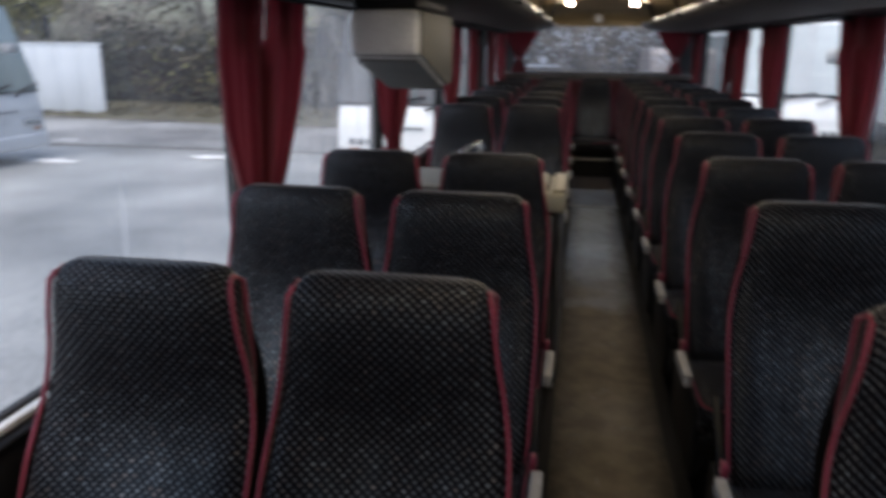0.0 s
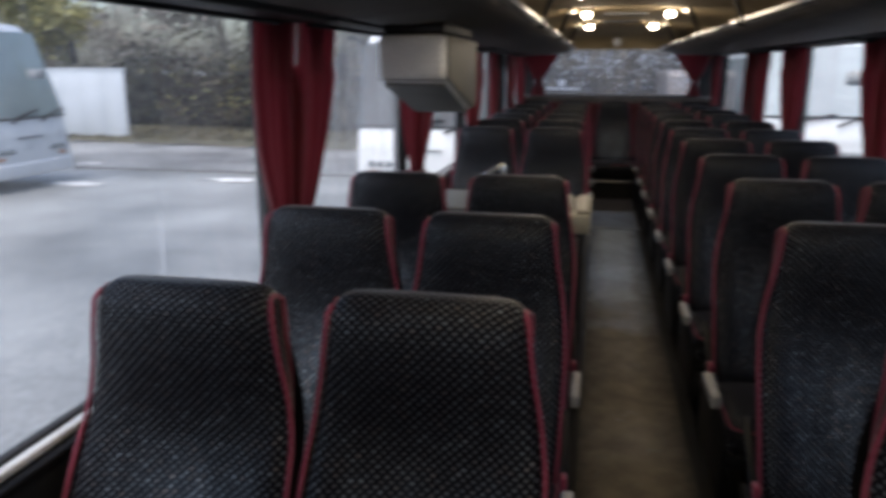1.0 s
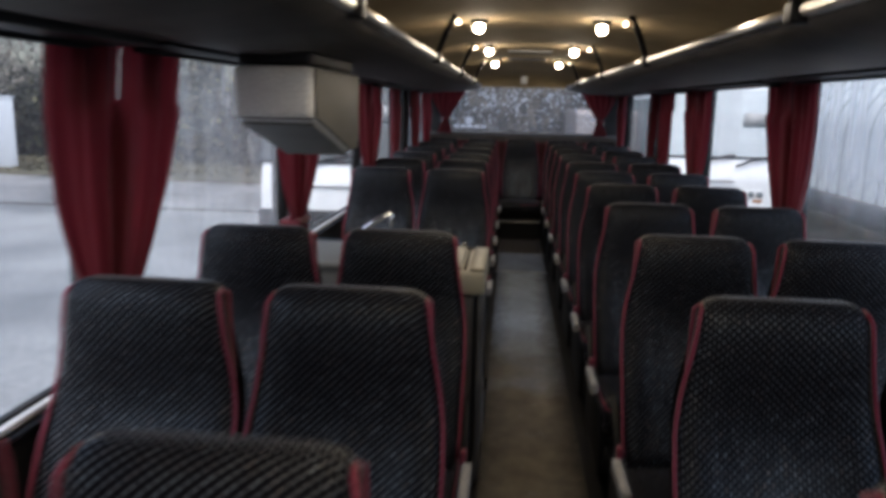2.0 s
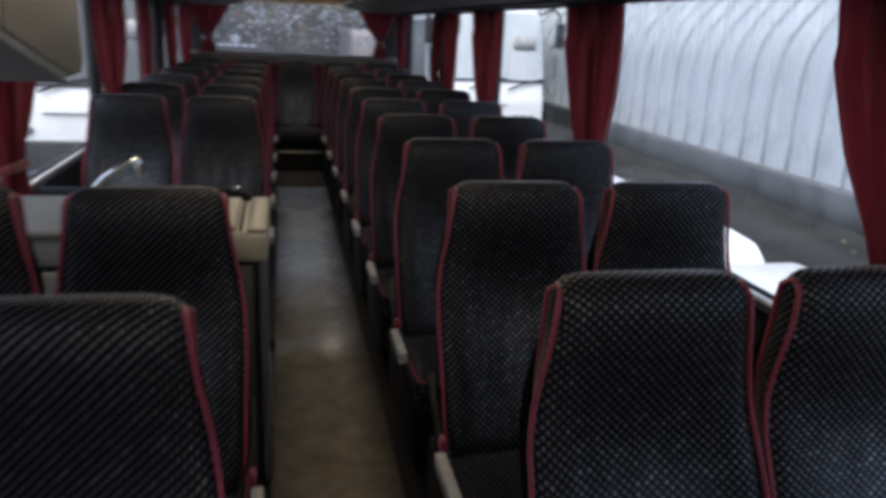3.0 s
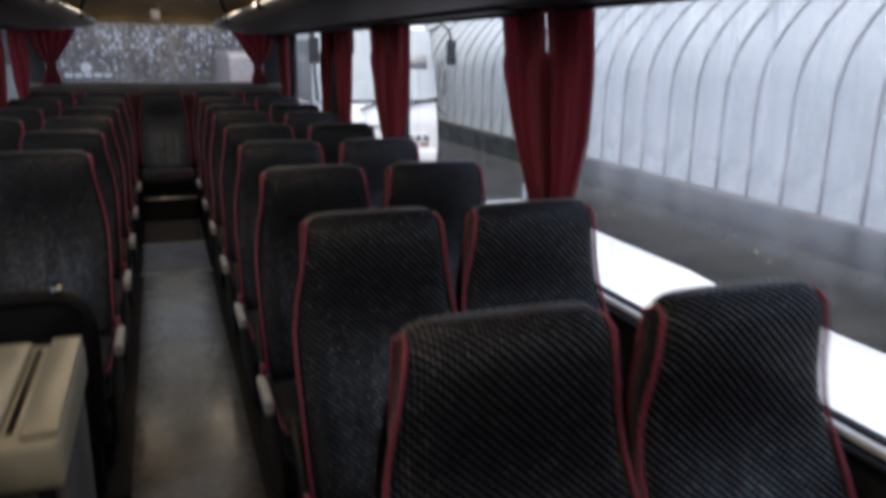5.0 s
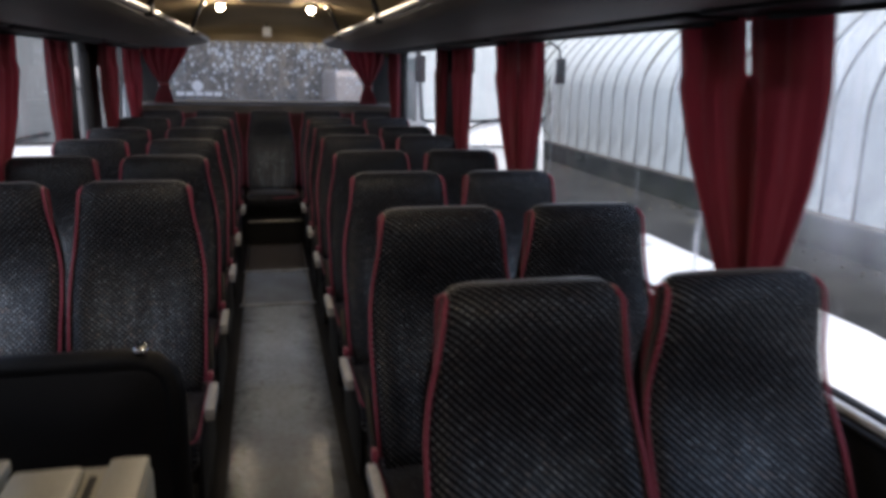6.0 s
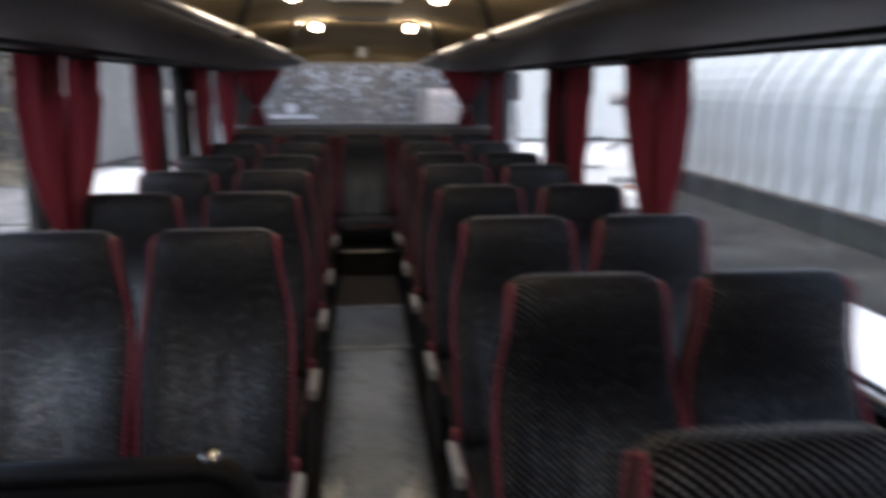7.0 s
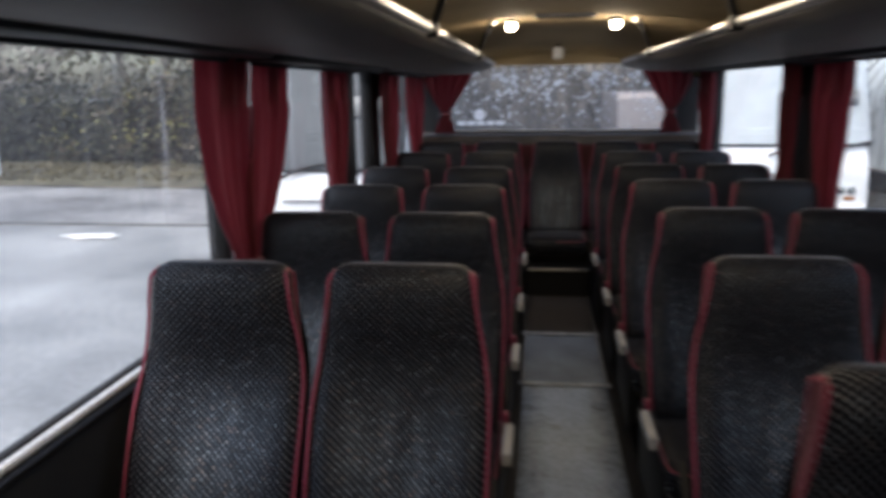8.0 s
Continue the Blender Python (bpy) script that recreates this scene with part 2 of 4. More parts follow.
CURTAIN = mat("red curtain cloth", (0.16, 0.017, 0.028), 0.8, noise_scale=3, noise_amt=0.2, grain=400, grain_amt=0.2, bump=0.2, bump_scale=500, sheen=0.3)
BEIGE = mat("cream moulded plastic", (0.33, 0.312, 0.245), 0.4, noise_scale=9, noise_amt=0.10, grain=160, grain_amt=0.08)
# the light on the monitor box's front is put into this pale colour
MONITOR = mat("pale grey plastic, lit front", (0.78, 0.79, 0.79), 0.5, noise_scale=6, noise_amt=0.12, grain=150)
GREY_BOX = mat("light grey moulded plastic", (0.27, 0.285, 0.28), 0.5, noise_scale=6, noise_amt=0.12, grain=150)
GLASS = glass_material("side window glass", 0.05, runs=0.22)
MISTED_GLASS = glass_material("misted side window glass", 0.46, runs=0.34, low=0.03)
HAZY_GLASS = glass_material("hazy side window glass", 0.20, runs=0.36)
DIRTY_GLASS = glass_material("dirty side window glass", 0.055, runs=0.30, low=0.4)
REAR_GLASS = glass_material("rear window glass", 0.14, 130, tint=(0.94, 0.93, 0.92), drops=1.0, dull=0.35)
LAMP = glow("warm lamp lens", (1.0, 0.85, 0.60), 30.0)
SHED = mat("white painted sheet metal", (0.61, 0.655, 0.655), 0.5, noise_scale=1.3, noise_amt=0.14, grain=9, grain_amt=0.08)
CONCRETE = mat("mossy concrete", (0.022, 0.026, 0.019), 0.9, spec=0.15, noise_scale=2.6, noise_amt=0.85, grain=18, grain_amt=0.35, bump=0.5, bump_scale=40)
GROUND = mat("wet grey asphalt and gravel", (0.245, 0.252, 0.25), 0.45, noise_scale=0.45, noise_amt=0.42, grain=14, grain_amt=0.2, bump=0.3, bump_scale=60)
WHITE_PAINT = mat("white vehicle paint", (0.80, 0.81, 0.82), 0.3, noise_scale=1.5, noise_amt=0.06, grain=30, grain_amt=0.05, coat=0.4)
SILVER_PAINT = mat("silver-white coach paint", (0.50, 0.52, 0.54), 0.3, noise_scale=1.5, noise_amt=0.08, grain=25, grain_amt=0.05, coat=0.4)
SCREEN = mat("tinted vehicle glass", (0.19, 0.215, 0.225), 0.06, spec=1.0)
RUBBER = mat("black rubber", (0.014, 0.014, 0.014), 0.7, noise_scale=12)
FENCE = mat("white painted boards", (0.54, 0.58, 0.63), 0.6, noise_scale=0.8, noise_amt=0.08, grain=30, grain_amt=0.06)
BARK = mat("grey-brown bark", (0.16, 0.145, 0.125), 0.9, noise_scale=5, noise_amt=0.4, grain=40, bump=0.6, bump_scale=30)
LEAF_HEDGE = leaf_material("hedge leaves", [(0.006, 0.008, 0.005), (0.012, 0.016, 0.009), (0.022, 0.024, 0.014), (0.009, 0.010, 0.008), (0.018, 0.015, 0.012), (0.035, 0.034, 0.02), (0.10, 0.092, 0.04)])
LEAF_YELLOW = leaf_material("autumn leaves", [(0.24, 0.22, 0.08), (0.40, 0.36, 0.13), (0.18, 0.18, 0.07), (0.50, 0.46, 0.22)])
LEAF_BROWN = leaf_material("brown autumn leaves", [(0.030, 0.026, 0.015), (0.06, 0.05, 0.025), (0.085, 0.06, 0.035), (0.02, 0.024, 0.010), (0.05, 0.048, 0.02), (0.04, 0.035, 0.02), (0.15, 0.125, 0.08)])
LEAF_REAR = leaf_material("dark twigs", [(0.035, 0.032, 0.026), (0.08, 0.075, 0.06), (0.16, 0.15, 0.13), (0.05, 0.05, 0.035)])
LEAF_TWIGS = leaf_material("bare twigs and last leaves", [(0.12, 0.105, 0.09), (0.22, 0.20, 0.18), (0.34, 0.31, 0.28), (0.16, 0.145, 0.125)])
LEAF_GROUND = leaf_material("fallen leaves", [(0.07, 0.06, 0.03), (0.12, 0.10, 0.045), (0.045, 0.04, 0.022)])


def aisle_material():
    """Grey aisle vinyl, trodden brown and dull towards the front, with pale scuffs and damp shine."""
    m = mat("worn aisle vinyl", (0.37, 0.445, 0.56), 0.65, spec=0.10, coat=1.0, noise_scale=2.2, noise_amt=0.25, grain=40, grain_amt=0.15, bump=0.05, bump_scale=60)
    n, l = m.node_tree.nodes, m.node_tree.links
    b = n["Principled BSDF"]
    b.inputs["Coat Roughness"].default_value, b.inputs["Coat IOR"].default_value = 0.055, 1.45  # a film of damp
    clean = b.inputs["Base Color"].links[0].from_socket
    tc = n.new("ShaderNodeTexCoord")
    sep = n.new("ShaderNodeSeparateXYZ")
    l.new(tc.outputs["Object"], sep.inputs[0])
    t = n.new("ShaderNodeTexNoise")
    t.inputs["Scale"].default_value, t.inputs["Detail"].default_value = 2.6, 7
    l.new(tc.outputs["Object"], t.inputs["Vector"])
    wob = n.new("ShaderNodeMath")
    wob.operation, wob.inputs[1].default_value = "MULTIPLY_ADD", 2.2
    l.new(t.outputs[0], wob.inputs[0])
    l.new(sep.outputs[1], wob.inputs[2])
    r = n.new("ShaderNodeMapRange")
    r.inputs[1].default_value, r.inputs[2].default_value = 4.6, 5.9
    l.new(wob.outputs[0], r.inputs[0])
    mx = n.new("ShaderNodeMix")
    mx.data_type = "RGBA"
    dirt, blotch, spread = n.new("ShaderNodeMix"), n.new("ShaderNodeTexNoise"), n.new("ShaderNodeMapRange")
    dirt.data_type = "RGBA"
    dirt.inputs[6].default_value, dirt.inputs[7].default_value = (0.125, 0.110, 0.090, 1), (0.205, 0.178, 0.142, 1)
    blotch.inputs["Scale"].default_value, blotch.inputs["Detail"].default_value = 9, 9
    spread.inputs[1].default_value, spread.inputs[2].default_value = 0.30, 0.70
    l.new(tc.outputs["Object"], blotch.inputs["Vector"])
    l.new(blotch.outputs[0], spread.inputs[0])
    l.new(spread.outputs[0], dirt.inputs[0])
    l.new(dirt.outputs[2], mx.inputs[6])
    l.new(r.outputs[0], mx.inputs[0])
    l.new(clean, mx.inputs[7])
    sc = n.new("ShaderNodeTexNoise")
    sc.inputs["Scale"].default_value, sc.inputs["Detail"].default_value, sc.inputs["Distortion"].default_value = 13, 8, 1.5
    l.new(tc.outputs["Object"], sc.inputs["Vector"])
    sr = n.new("ShaderNodeMapRange")
    sr.inputs[1].default_value, sr.inputs[2].default_value = 0.62, 0.70
    sr.inputs[4].default_value = 0.45
    l.new(sc.outputs[0], sr.inputs[0])
    scuff = n.new("ShaderNodeMix")
    scuff.data_type = "RGBA"
    scuff.inputs[7].default_value = (0.26, 0.27, 0.28, 1)
    l.new(sr.outputs[0], scuff.inputs[0])
    l.new(mx.outputs[2], scuff.inputs[6])
    # the damp film is uneven, and thin where the floor is trodden dull
    damp = n.new("ShaderNodeMapRange")
    damp.inputs[3].default_value, damp.inputs[4].default_value = 0.03, 0.35
    l.new(r.outputs[0], damp.inputs[0])
    l.new(damp.outputs[0], b.inputs["Coat Weight"])
    wave, film = n.new("ShaderNodeTexNoise"), n.new("ShaderNodeBump")
    wave.inputs["Scale"].default_value, wave.inputs["Detail"].default_value = 38, 5
    l.new(tc.outputs["Object"], wave.inputs["Vector"])
    film.inputs["Strength"].default_value, film.inputs["Distance"].default_value = 0.32, 0.004
    l.new(wave.outputs[0], film.inputs["Height"])
    l.new(film.outputs[0], b.inputs["Coat Normal"])
    # the aisle's edges darken: trodden dirt, with the shade beside the seats painted in
    side = n.new("ShaderNodeMath")
    side.operation = "ABSOLUTE"
    l.new(sep.outputs[0], side.inputs[0])
    rag = n.new("ShaderNodeMath")
    rag.operation, rag.inputs[1].default_value = "MULTIPLY_ADD", 0.16
    l.new(sc.outputs[0], rag.inputs[0])
    l.new(side.outputs[0], rag.inputs[2])
    er = n.new("ShaderNodeMapRange")
    er.inputs[1].default_value, er.inputs[2].default_value, er.inputs[4].default_value = 0.16, 0.31, 0.75
    l.new(rag.outputs[0], er.inputs[0])
    grime_shade = n.new("ShaderNodeMix")
    grime_shade.data_type = "RGBA"
    grime_shade.inputs[7].default_value = (0.016, 0.016, 0.017, 1)
    l.new(er.outputs[0], grime_shade.inputs[0])
    l.new(scuff.outputs[2], grime_shade.inputs[6])
    l.new(grime_shade.outputs[2], b.inputs["Base Color"])
    return m


AISLE = aisle_material()
HATCH = mat("dark blue-grey hatch vinyl", (0.20, 0.245, 0.325), 0.40, spec=0.35, noise_scale=4, noise_amt=0.35, grain=60, grain_amt=0.2, bump=0.05)
STRIP = mat("worn floor strip metal", (0.36, 0.40, 0.46), 0.5, 0.4, noise_scale=9, noise_amt=0.3, grain=60)
BEAD = mat("pale grey sill bead", (0.70, 0.72, 0.74), 0.35, noise_scale=8, noise_amt=0.12, grain=90)


def cloth_glow(m, amount):
    """Thin cloth: lets part of the daylight behind it through."""
    n, l = m.node_tree.nodes, m.node_tree.links
    t, mx = n.new("ShaderNodeBsdfTranslucent"), n.new("ShaderNodeMixShader")
    t.inputs[0].default_value, mx.inputs[0].default_value = (0.82, 0.085, 0.13, 1), amount
    l.new(n["Principled BSDF"].outputs[0], mx.inputs[1])
    l.new(t.outputs[0], mx.inputs[2])
    l.new(mx.outputs[0], n["Material Output"].inputs[0])


cloth_glow(CURTAIN, 0.155)


# ---- building helpers ----
def part(name, bm, material, parent, label="", smooth=True):
    me = bpy.data.meshes.new(name)
    if smooth:
        for f in bm.faces:
            f.smooth = True
    bm.to_mesh(me)
    bm.free()
    me.materials.append(material)
    ob = new(name, me)
    if parent is not None:
        ob.parent = parent
    if label:
        ob["label"] = label
    return ob


def base(name, label, category, group="", at=(0, 0, 0), kind=""):
    ob = new(name)
    ob.location = at
    return tagged(ob, label, category, group, kind)


def bm_box(x0, x1, y0, y1, z0, z1, bevel=0.0, seg=2, bm=None):
    bm = bm or bmesh.new()
    made = bmesh.ops.create_cube(bm, size=1)["verts"]
    for v in made:
        v.co = ((x0 + x1) / 2 + v.co.x * (x1 - x0), (y0 + y1) / 2 + v.co.y * (y1 - y0), (z0 + z1) / 2 + v.co.z * (z1 - z0))
    if bevel > 0:
        es = list({e for v in made for e in v.link_edges})
        bmesh.ops.bevel(bm, geom=es, offset=bevel, segments=seg, affect="EDGES", profile=0.5)
    return bm


def bm_tube(path, r, seg=8, bm=None):
    """A round bar along a list of points."""
    bm = bm or bmesh.new()
    path = [Vector(p) for p in path]
    rings = []
    for i, p in enumerate(path):
        d = (path[min(i + 1, len(path) - 1)] - path[max(i - 1, 0)]).normalized()
        side = d.cross(Vector((0.31, 0.87, 0.38))).normalized()
        up = d.cross(side)
        rings.append([bm.verts.new(p + r * (math.cos(a) * side + math.sin(a) * up)) for a in (2 * math.pi * k / seg for k in range(seg))])
    for a, b in zip(rings, rings[1:]):
        for k in range(seg):
            bm.faces.new((a[k], a[(k + 1) % seg], b[(k + 1) % seg], b[k]))
    bm.faces.new(rings[0][::-1])
    bm.faces.new(rings[-1])
    return bm


def bm_grid(fn, nu, nv, closed=False, bm=None):
    """A sheet over fn(u, v), u and v from 0 to 1; closed joins u's ends and caps v's."""
    bm = bm or bmesh.new()
    cols = nu if closed else nu + 1
    vs = [[bm.verts.new(fn(i / nu, j / nv)) for i in range(cols)] for j in range(nv + 1)]
    for j in range(nv):
        for i in range(nu):
            k = (i + 1) % cols
            bm.faces.new((vs[j][i], vs[j][k], vs[j + 1][k], vs[j + 1][i]))
    if closed:
        bm.faces.new(vs[0][::-1])
        bm.faces.new(vs[-1])
    return bm


def bm_prism(profile, axis, a, b, bm=None, bevel=0.0):
    """A closed outline (pairs) drawn out along an axis from a to b."""
    bm = bm or bmesh.new()
    place = {"x": lambda p, t: (t, *p), "y": lambda p, t: (p[0], t, p[1]), "z": lambda p, t: (*p, t)}[axis]
    one, two = ([bm.verts.new(place(p, t)) for p in profile] for t in (a, b))
    n = len(profile)
    for i in range(n):
        bm.faces.new((one[i], one[(i + 1) % n], two[(i + 1) % n], two[i]))
    bm.faces.new(one[::-1])
    bm.faces.new(two)
    bmesh.ops.recalc_face_normals(bm, faces=bm.faces)
    if bevel > 0:
        bmesh.ops.bevel(bm, geom=list(bm.edges), offset=bevel, segments=2, affect="EDGES", profile=0.5)
    return bm


def bm_disc(c, r, depth, axis="z", seg=20, bm=None):
    bm = bm or bmesh.new()
    made = bmesh.ops.create_cone(bm, cap_ends=True, segments=seg, radius1=r, radius2=r, depth=depth)["verts"]
    turn = {"z": Matrix(), "x": Matrix.Rotation(math.pi / 2, 4, "Y"), "y": Matrix.Rotation(math.pi / 2, 4, "X")}[axis]
    bmesh.ops.transform(bm, matrix=Matrix.Translation(c) @ turn, verts=made)
    return bm


def set_uv(bm, fn):
    """Cloth coordinates in metres for the weave: fn of a place gives the pair."""
    layer = bm.loops.layers.uv.new("UVMap")
    for f in bm.faces:
        for lp in f.loops:
            lp[layer].uv = fn(lp.vert.co)
    return bm


def lerp(table, t):
    return float(np.interp(t, [a for a, _ in table], [b for _, b in table]))


def structure(name, bm, material, label, smooth=False):
    return tagged(part(name, bm, material, None, "", smooth), label, name.split("_")[0], kind="structure")


# ---- coach: shell ----
X_WALL, SILL, HEAD, Y_FRONT, Y_REAR = 1.20, 0.70, 1.60, -2.6, 9.40
STAIR = (2.86, 3.66)  # stairwell of the middle door, on the left

structure("floor_aisle", bm_box(-0.205, 0.215, Y_FRONT, 6.285, -0.06, 0.0), AISLE, "worn grey-brown vinyl aisle floor, damp and scuffed")
structure("floor_right", bm_box(0.215, X_WALL, Y_FRONT, Y_REAR, -0.06, 0.004), BLACK, "black rubber floor under the seats")
structure("floor_left", bm_box(-X_WALL, -0.205, Y_FRONT, STAIR[0], -0.06, 0.004), BLACK, "black rubber floor under the seats")
structure("floor_left_rear", bm_box(-X_WALL, -0.205, STAIR[1], Y_REAR, -0.06, 0.004), BLACK, "black rubber floor under the seats")
structure("floor_rear_platform", bm_box(-0.235, 0.245, 7.97, 9.3, -0.06, 0.192, 0.006), BLACK, "black raised floor before the rear bench")
structure("stairwell", bm_box(-X_WALL, -0.235, STAIR[0], STAIR[1], -0.62, -0.5), BLACK, "dark stairwell of the middle door")
for k in range(2):
    structure("stair_step_%d" % (k + 1), bm_box(-0.80 + 0.28 * k, -0.235, STAIR[0], STAIR[1], -0.5 + 0.22 * k, -0.30 + 0.22 * k, 0.01), BLACK, "dark rubber stair step")

for side, s in (("left", -1), ("right", 1)):
    a, b = sorted((s * X_WALL, s * (X_WALL + 0.07)))
    structure("wall_%s" % side, bm_box(a, b, Y_FRONT, Y_REAR, -0.9, SILL, 0.0), WALL_TRIM, "dark grey lined side wall under the windows")
    structure("wall_%s_top" % side, bm_box(a, b, Y_FRONT, Y_REAR, HEAD, 2.0, 0.0), WALL_TRIM, "dark lining above the windows")
    a, b = sorted((s * (X_WALL - 0.028), s * (X_WALL + 0.035)))
    structure("trim_sill_%s" % side, bm_box(a, b, Y_FRONT, Y_REAR, SILL + 0.003, SILL + 0.018, 0.006), BLACK, "black window sill moulding", True)
    structure("trim_bead_%s" % side, bm_box(*sorted((s * (X_WALL - 0.004), s * (X_WALL + 0.019))), Y_FRONT, Y_REAR, SILL + 0.019, SILL + 0.036, 0.005), BEAD, "thin pale grey bead along the sill", True)
    a, b = sorted((s * (X_WALL + 0.022), s * (X_WALL + 0.028)))
    structure("trim_gasket_%s" % side, bm_box(*sorted((s * (X_WALL + 0.0205), s * (X_WALL + 0.046))), Y_FRONT, Y_REAR, SILL + 0.022, SILL + 0.041, 0.004), RUBBER, "black rubber window gasket", True)

# windows: panes between slim pillars
PILLARS = {-1: [(-2.55, 0.1), (-1.80, 0.05), (-0.02, 0.05), (1.66, 0.04), (3.34, 0.04), (5.125, 0.04), (6.87, 0.24), (7.53, 0.28), (9.36, 0.08)],
           1: [(-2.55, 0.1), (-1.80, 0.05), (-0.02, 0.05), (1.66, 0.04), (3.44, 0.04), (5.21, 0.04), (6.745, 0.35), (8.81, 0.10), (9.36, 0.08)]}
count = 0
for s, rows in PILLARS.items():
    for k, ((y0, w0), (y1, w1)) in enumerate(zip(rows, rows[1:])):
        count += 1
        win = base("window_%d" % count, "large clear side window with dried rain streaks", "window", at=(0, 0, 0), kind="structure")
        x0, x1 = sorted((s * (X_WALL + 0.03), s * (X_WALL + 0.036)))
        pane = part("pane", bm_box(x0, x1, y0 + w0 / 2, y1 - w1 / 2, SILL + 0.03, HEAD), (MISTED_GLASS if s > 0 else HAZY_GLASS) if abs(y0 - 1.66) < 0.01 else (DIRTY_GLASS if s > 0 else GLASS), win, smooth=False)
        pane.visible_shadow = False
        x0, x1 = sorted((s * (X_WALL - 0.01), s * (X_WALL + 0.06)))
        part("pillar", bm_box(x0, x1, y0 - w0 / 2, y0 + w0 / 2, SILL + 0.02, HEAD, 0.01), BLACK, win)
        if w1 > 0.2 or w0 > 0.2:  # rounded upper corners of the framed windows
            for yc, d in ((y1 - w1 / 2, -1), (y0 + w0 / 2, 1)):
                out = [(yc, HEAD), (yc + d * 0.11, HEAD)] + [(yc + d * 0.11 * (1 - math.sin(q)), HEAD - 0.13 * (1 - math.cos(q))) for q in np.linspace(0.2, 1.57, 6)]
                x0, x1 = sorted((s * (X_WALL + 0.0), s * (X_WALL + 0.05)))
                part("corner", bm_prism(out, "x", x0, x1), BLACK, win, smooth=False)


def ceiling_z(x):
    return 1.888 - 0.20 * (abs(x) / 1.2) ** 2.4


def ceiling_fn(u, v):
    x, y = -1.2 + 2.4 * u, Y_FRONT + (Y_REAR - Y_FRONT) * v
    drop = max(0.0, (y - 8.6) / 0.8)
    return (x, y, ceiling_z(x) - 0.15 * drop ** 2)


bm = bm_grid(ceiling_fn, 24, 40)
bmesh.ops.solidify(bm, geom=bm.faces[:], thickness=-0.03)
structure("ceiling", bm, CEILING, "low curved brown-grey cloth ceiling", True)
structure("roof", bm_box(-1.27, 1.27, Y_FRONT, Y_REAR + 0.05, 1.96, 2.02, 0.01), WHITE_PAINT, "white coach roof")

# rear wall with its window
structure("wall_rear", bm_box(-1.2, 1.2, Y_REAR, Y_REAR + 0.07, -0.9, 1.10), SHELF, "dark grey rear wall under the window")
structure("wall_rear_top", bm_box(-1.2, 1.2, Y_REAR, Y_REAR + 0.07, 1.665, 2.0), CEILING, "brown-grey lining above the rear window")
for s in (-1, 1):
    structure("wall_rear_" + ("left" if s < 0 else "right"), bm_box(*sorted((s * 1.02, s * 1.2)), Y_REAR, Y_REAR + 0.07, 1.10, 1.665), WALL_TRIM, "dark rear corner post")
rw = base("window_rear", "wide rear window, misted and speckled with rain", "window", kind="structure")
pane = part("pane", bm_box(-1.02, 1.02, Y_REAR + 0.03, Y_REAR + 0.036, 1.10, 1.665), REAR_GLASS, rw, smooth=False)
pane.visible_shadow = False
part("window_frame", bm_box(-1.0, 1.0, Y_REAR - 0.02, Y_REAR + 0.02, 1.098, 1.112, 0.005), BEAD, rw, "pale lower window bead")
structure("shelf_rear", bm_box(-1.19, 1.19, 8.98, 9.375, 0.95, 1.085, 0.015), SHELF, "dark padded parcel shelf under the rear window", True)
# white window sticker: plain disc and bars in place of a badge and its name
stick = base("window_sticker", "white badge sticker on the rear window glass", "sticker")
STICKER = mat("white sticker film", (0.85, 0.86, 0.86), 0.6)
n, l = STICKER.node_tree.nodes, STICKER.node_tree.links
film, blend = n.new("ShaderNodeBsdfTranslucent"), n.new("ShaderNodeMixShader")
film.inputs[0].default_value, blend.inputs[0].default_value = (1.0, 1.0, 1.0, 1), 0.93
l.new(n["Principled BSDF"].outputs[0], blend.inputs[1])
l.new(film.outputs[0], blend.inputs[2])
l.new(blend.outputs[0], n["Material Output"].inputs[0])


def bm_sheet(points, y):
    """A flat film facing along y."""
    bm = bmesh.new()
    bm.faces.new([bm.verts.new((x, y, z)) for x, z in points])
    return bm


part("badge", bm_sheet([(-0.665 + 0.05 * math.cos(q), 1.243 + 0.05 * math.sin(q)) for q in np.linspace(0, 6.02, 24)], Y_REAR + 0.024), STICKER, stick, smooth=False)
for k in range(5):
    x = -0.86 + 0.086 * k
    part("bar", bm_sheet([(x, 1.152), (x + 0.072, 1.152), (x + 0.072, 1.188), (x, 1.188)], Y_REAR + 0.024), STICKER, stick, smooth=False)

# front end behind the camera: bulkhead and windscreen
structure("wall_front", bm_box(-1.27, 1.27, Y_FRONT - 0.07, Y_FRONT, -0.9, 0.42), WALL_TRIM, "dark front bulkhead")
structure("wall_front_top", bm_box(-1.27, 1.27, Y_FRONT - 0.07, Y_FRONT, 1.80, 2.0), WALL_TRIM, "dark lining above the windscreen")
fw = base("window_front", "wide front windscreen", "window", kind="structure")
pane = part("pane", bm_box(-1.2, 1.2, Y_FRONT - 0.04, Y_FRONT - 0.034, 0.42, 1.80), GLASS, fw, smooth=False)
pane.visible_shadow = False

# aisle hatch: metal edge strips across the floor, and the step nosing
structure("floor_hatch", bm_box(-0.205, 0.215, 6.285, 7.10, -0.06, 0.0), HATCH, "dark blue-grey hatch in the aisle floor, damp")
# darker piece added where the floor's wet glare ends; no separate mat is known
structure("floor_step_mat", bm_box(-0.205, 0.215, 7.10, 7.97, -0.06, 0.0), mat("dark brown-grey floor outside the glare", (0.055, 0.050, 0.050), 0.5, noise_scale=5, noise_amt=0.4, grain=70, bump=0.4, bump_scale=120), "darker floor before the rear step, its lack of glare put into the colour")
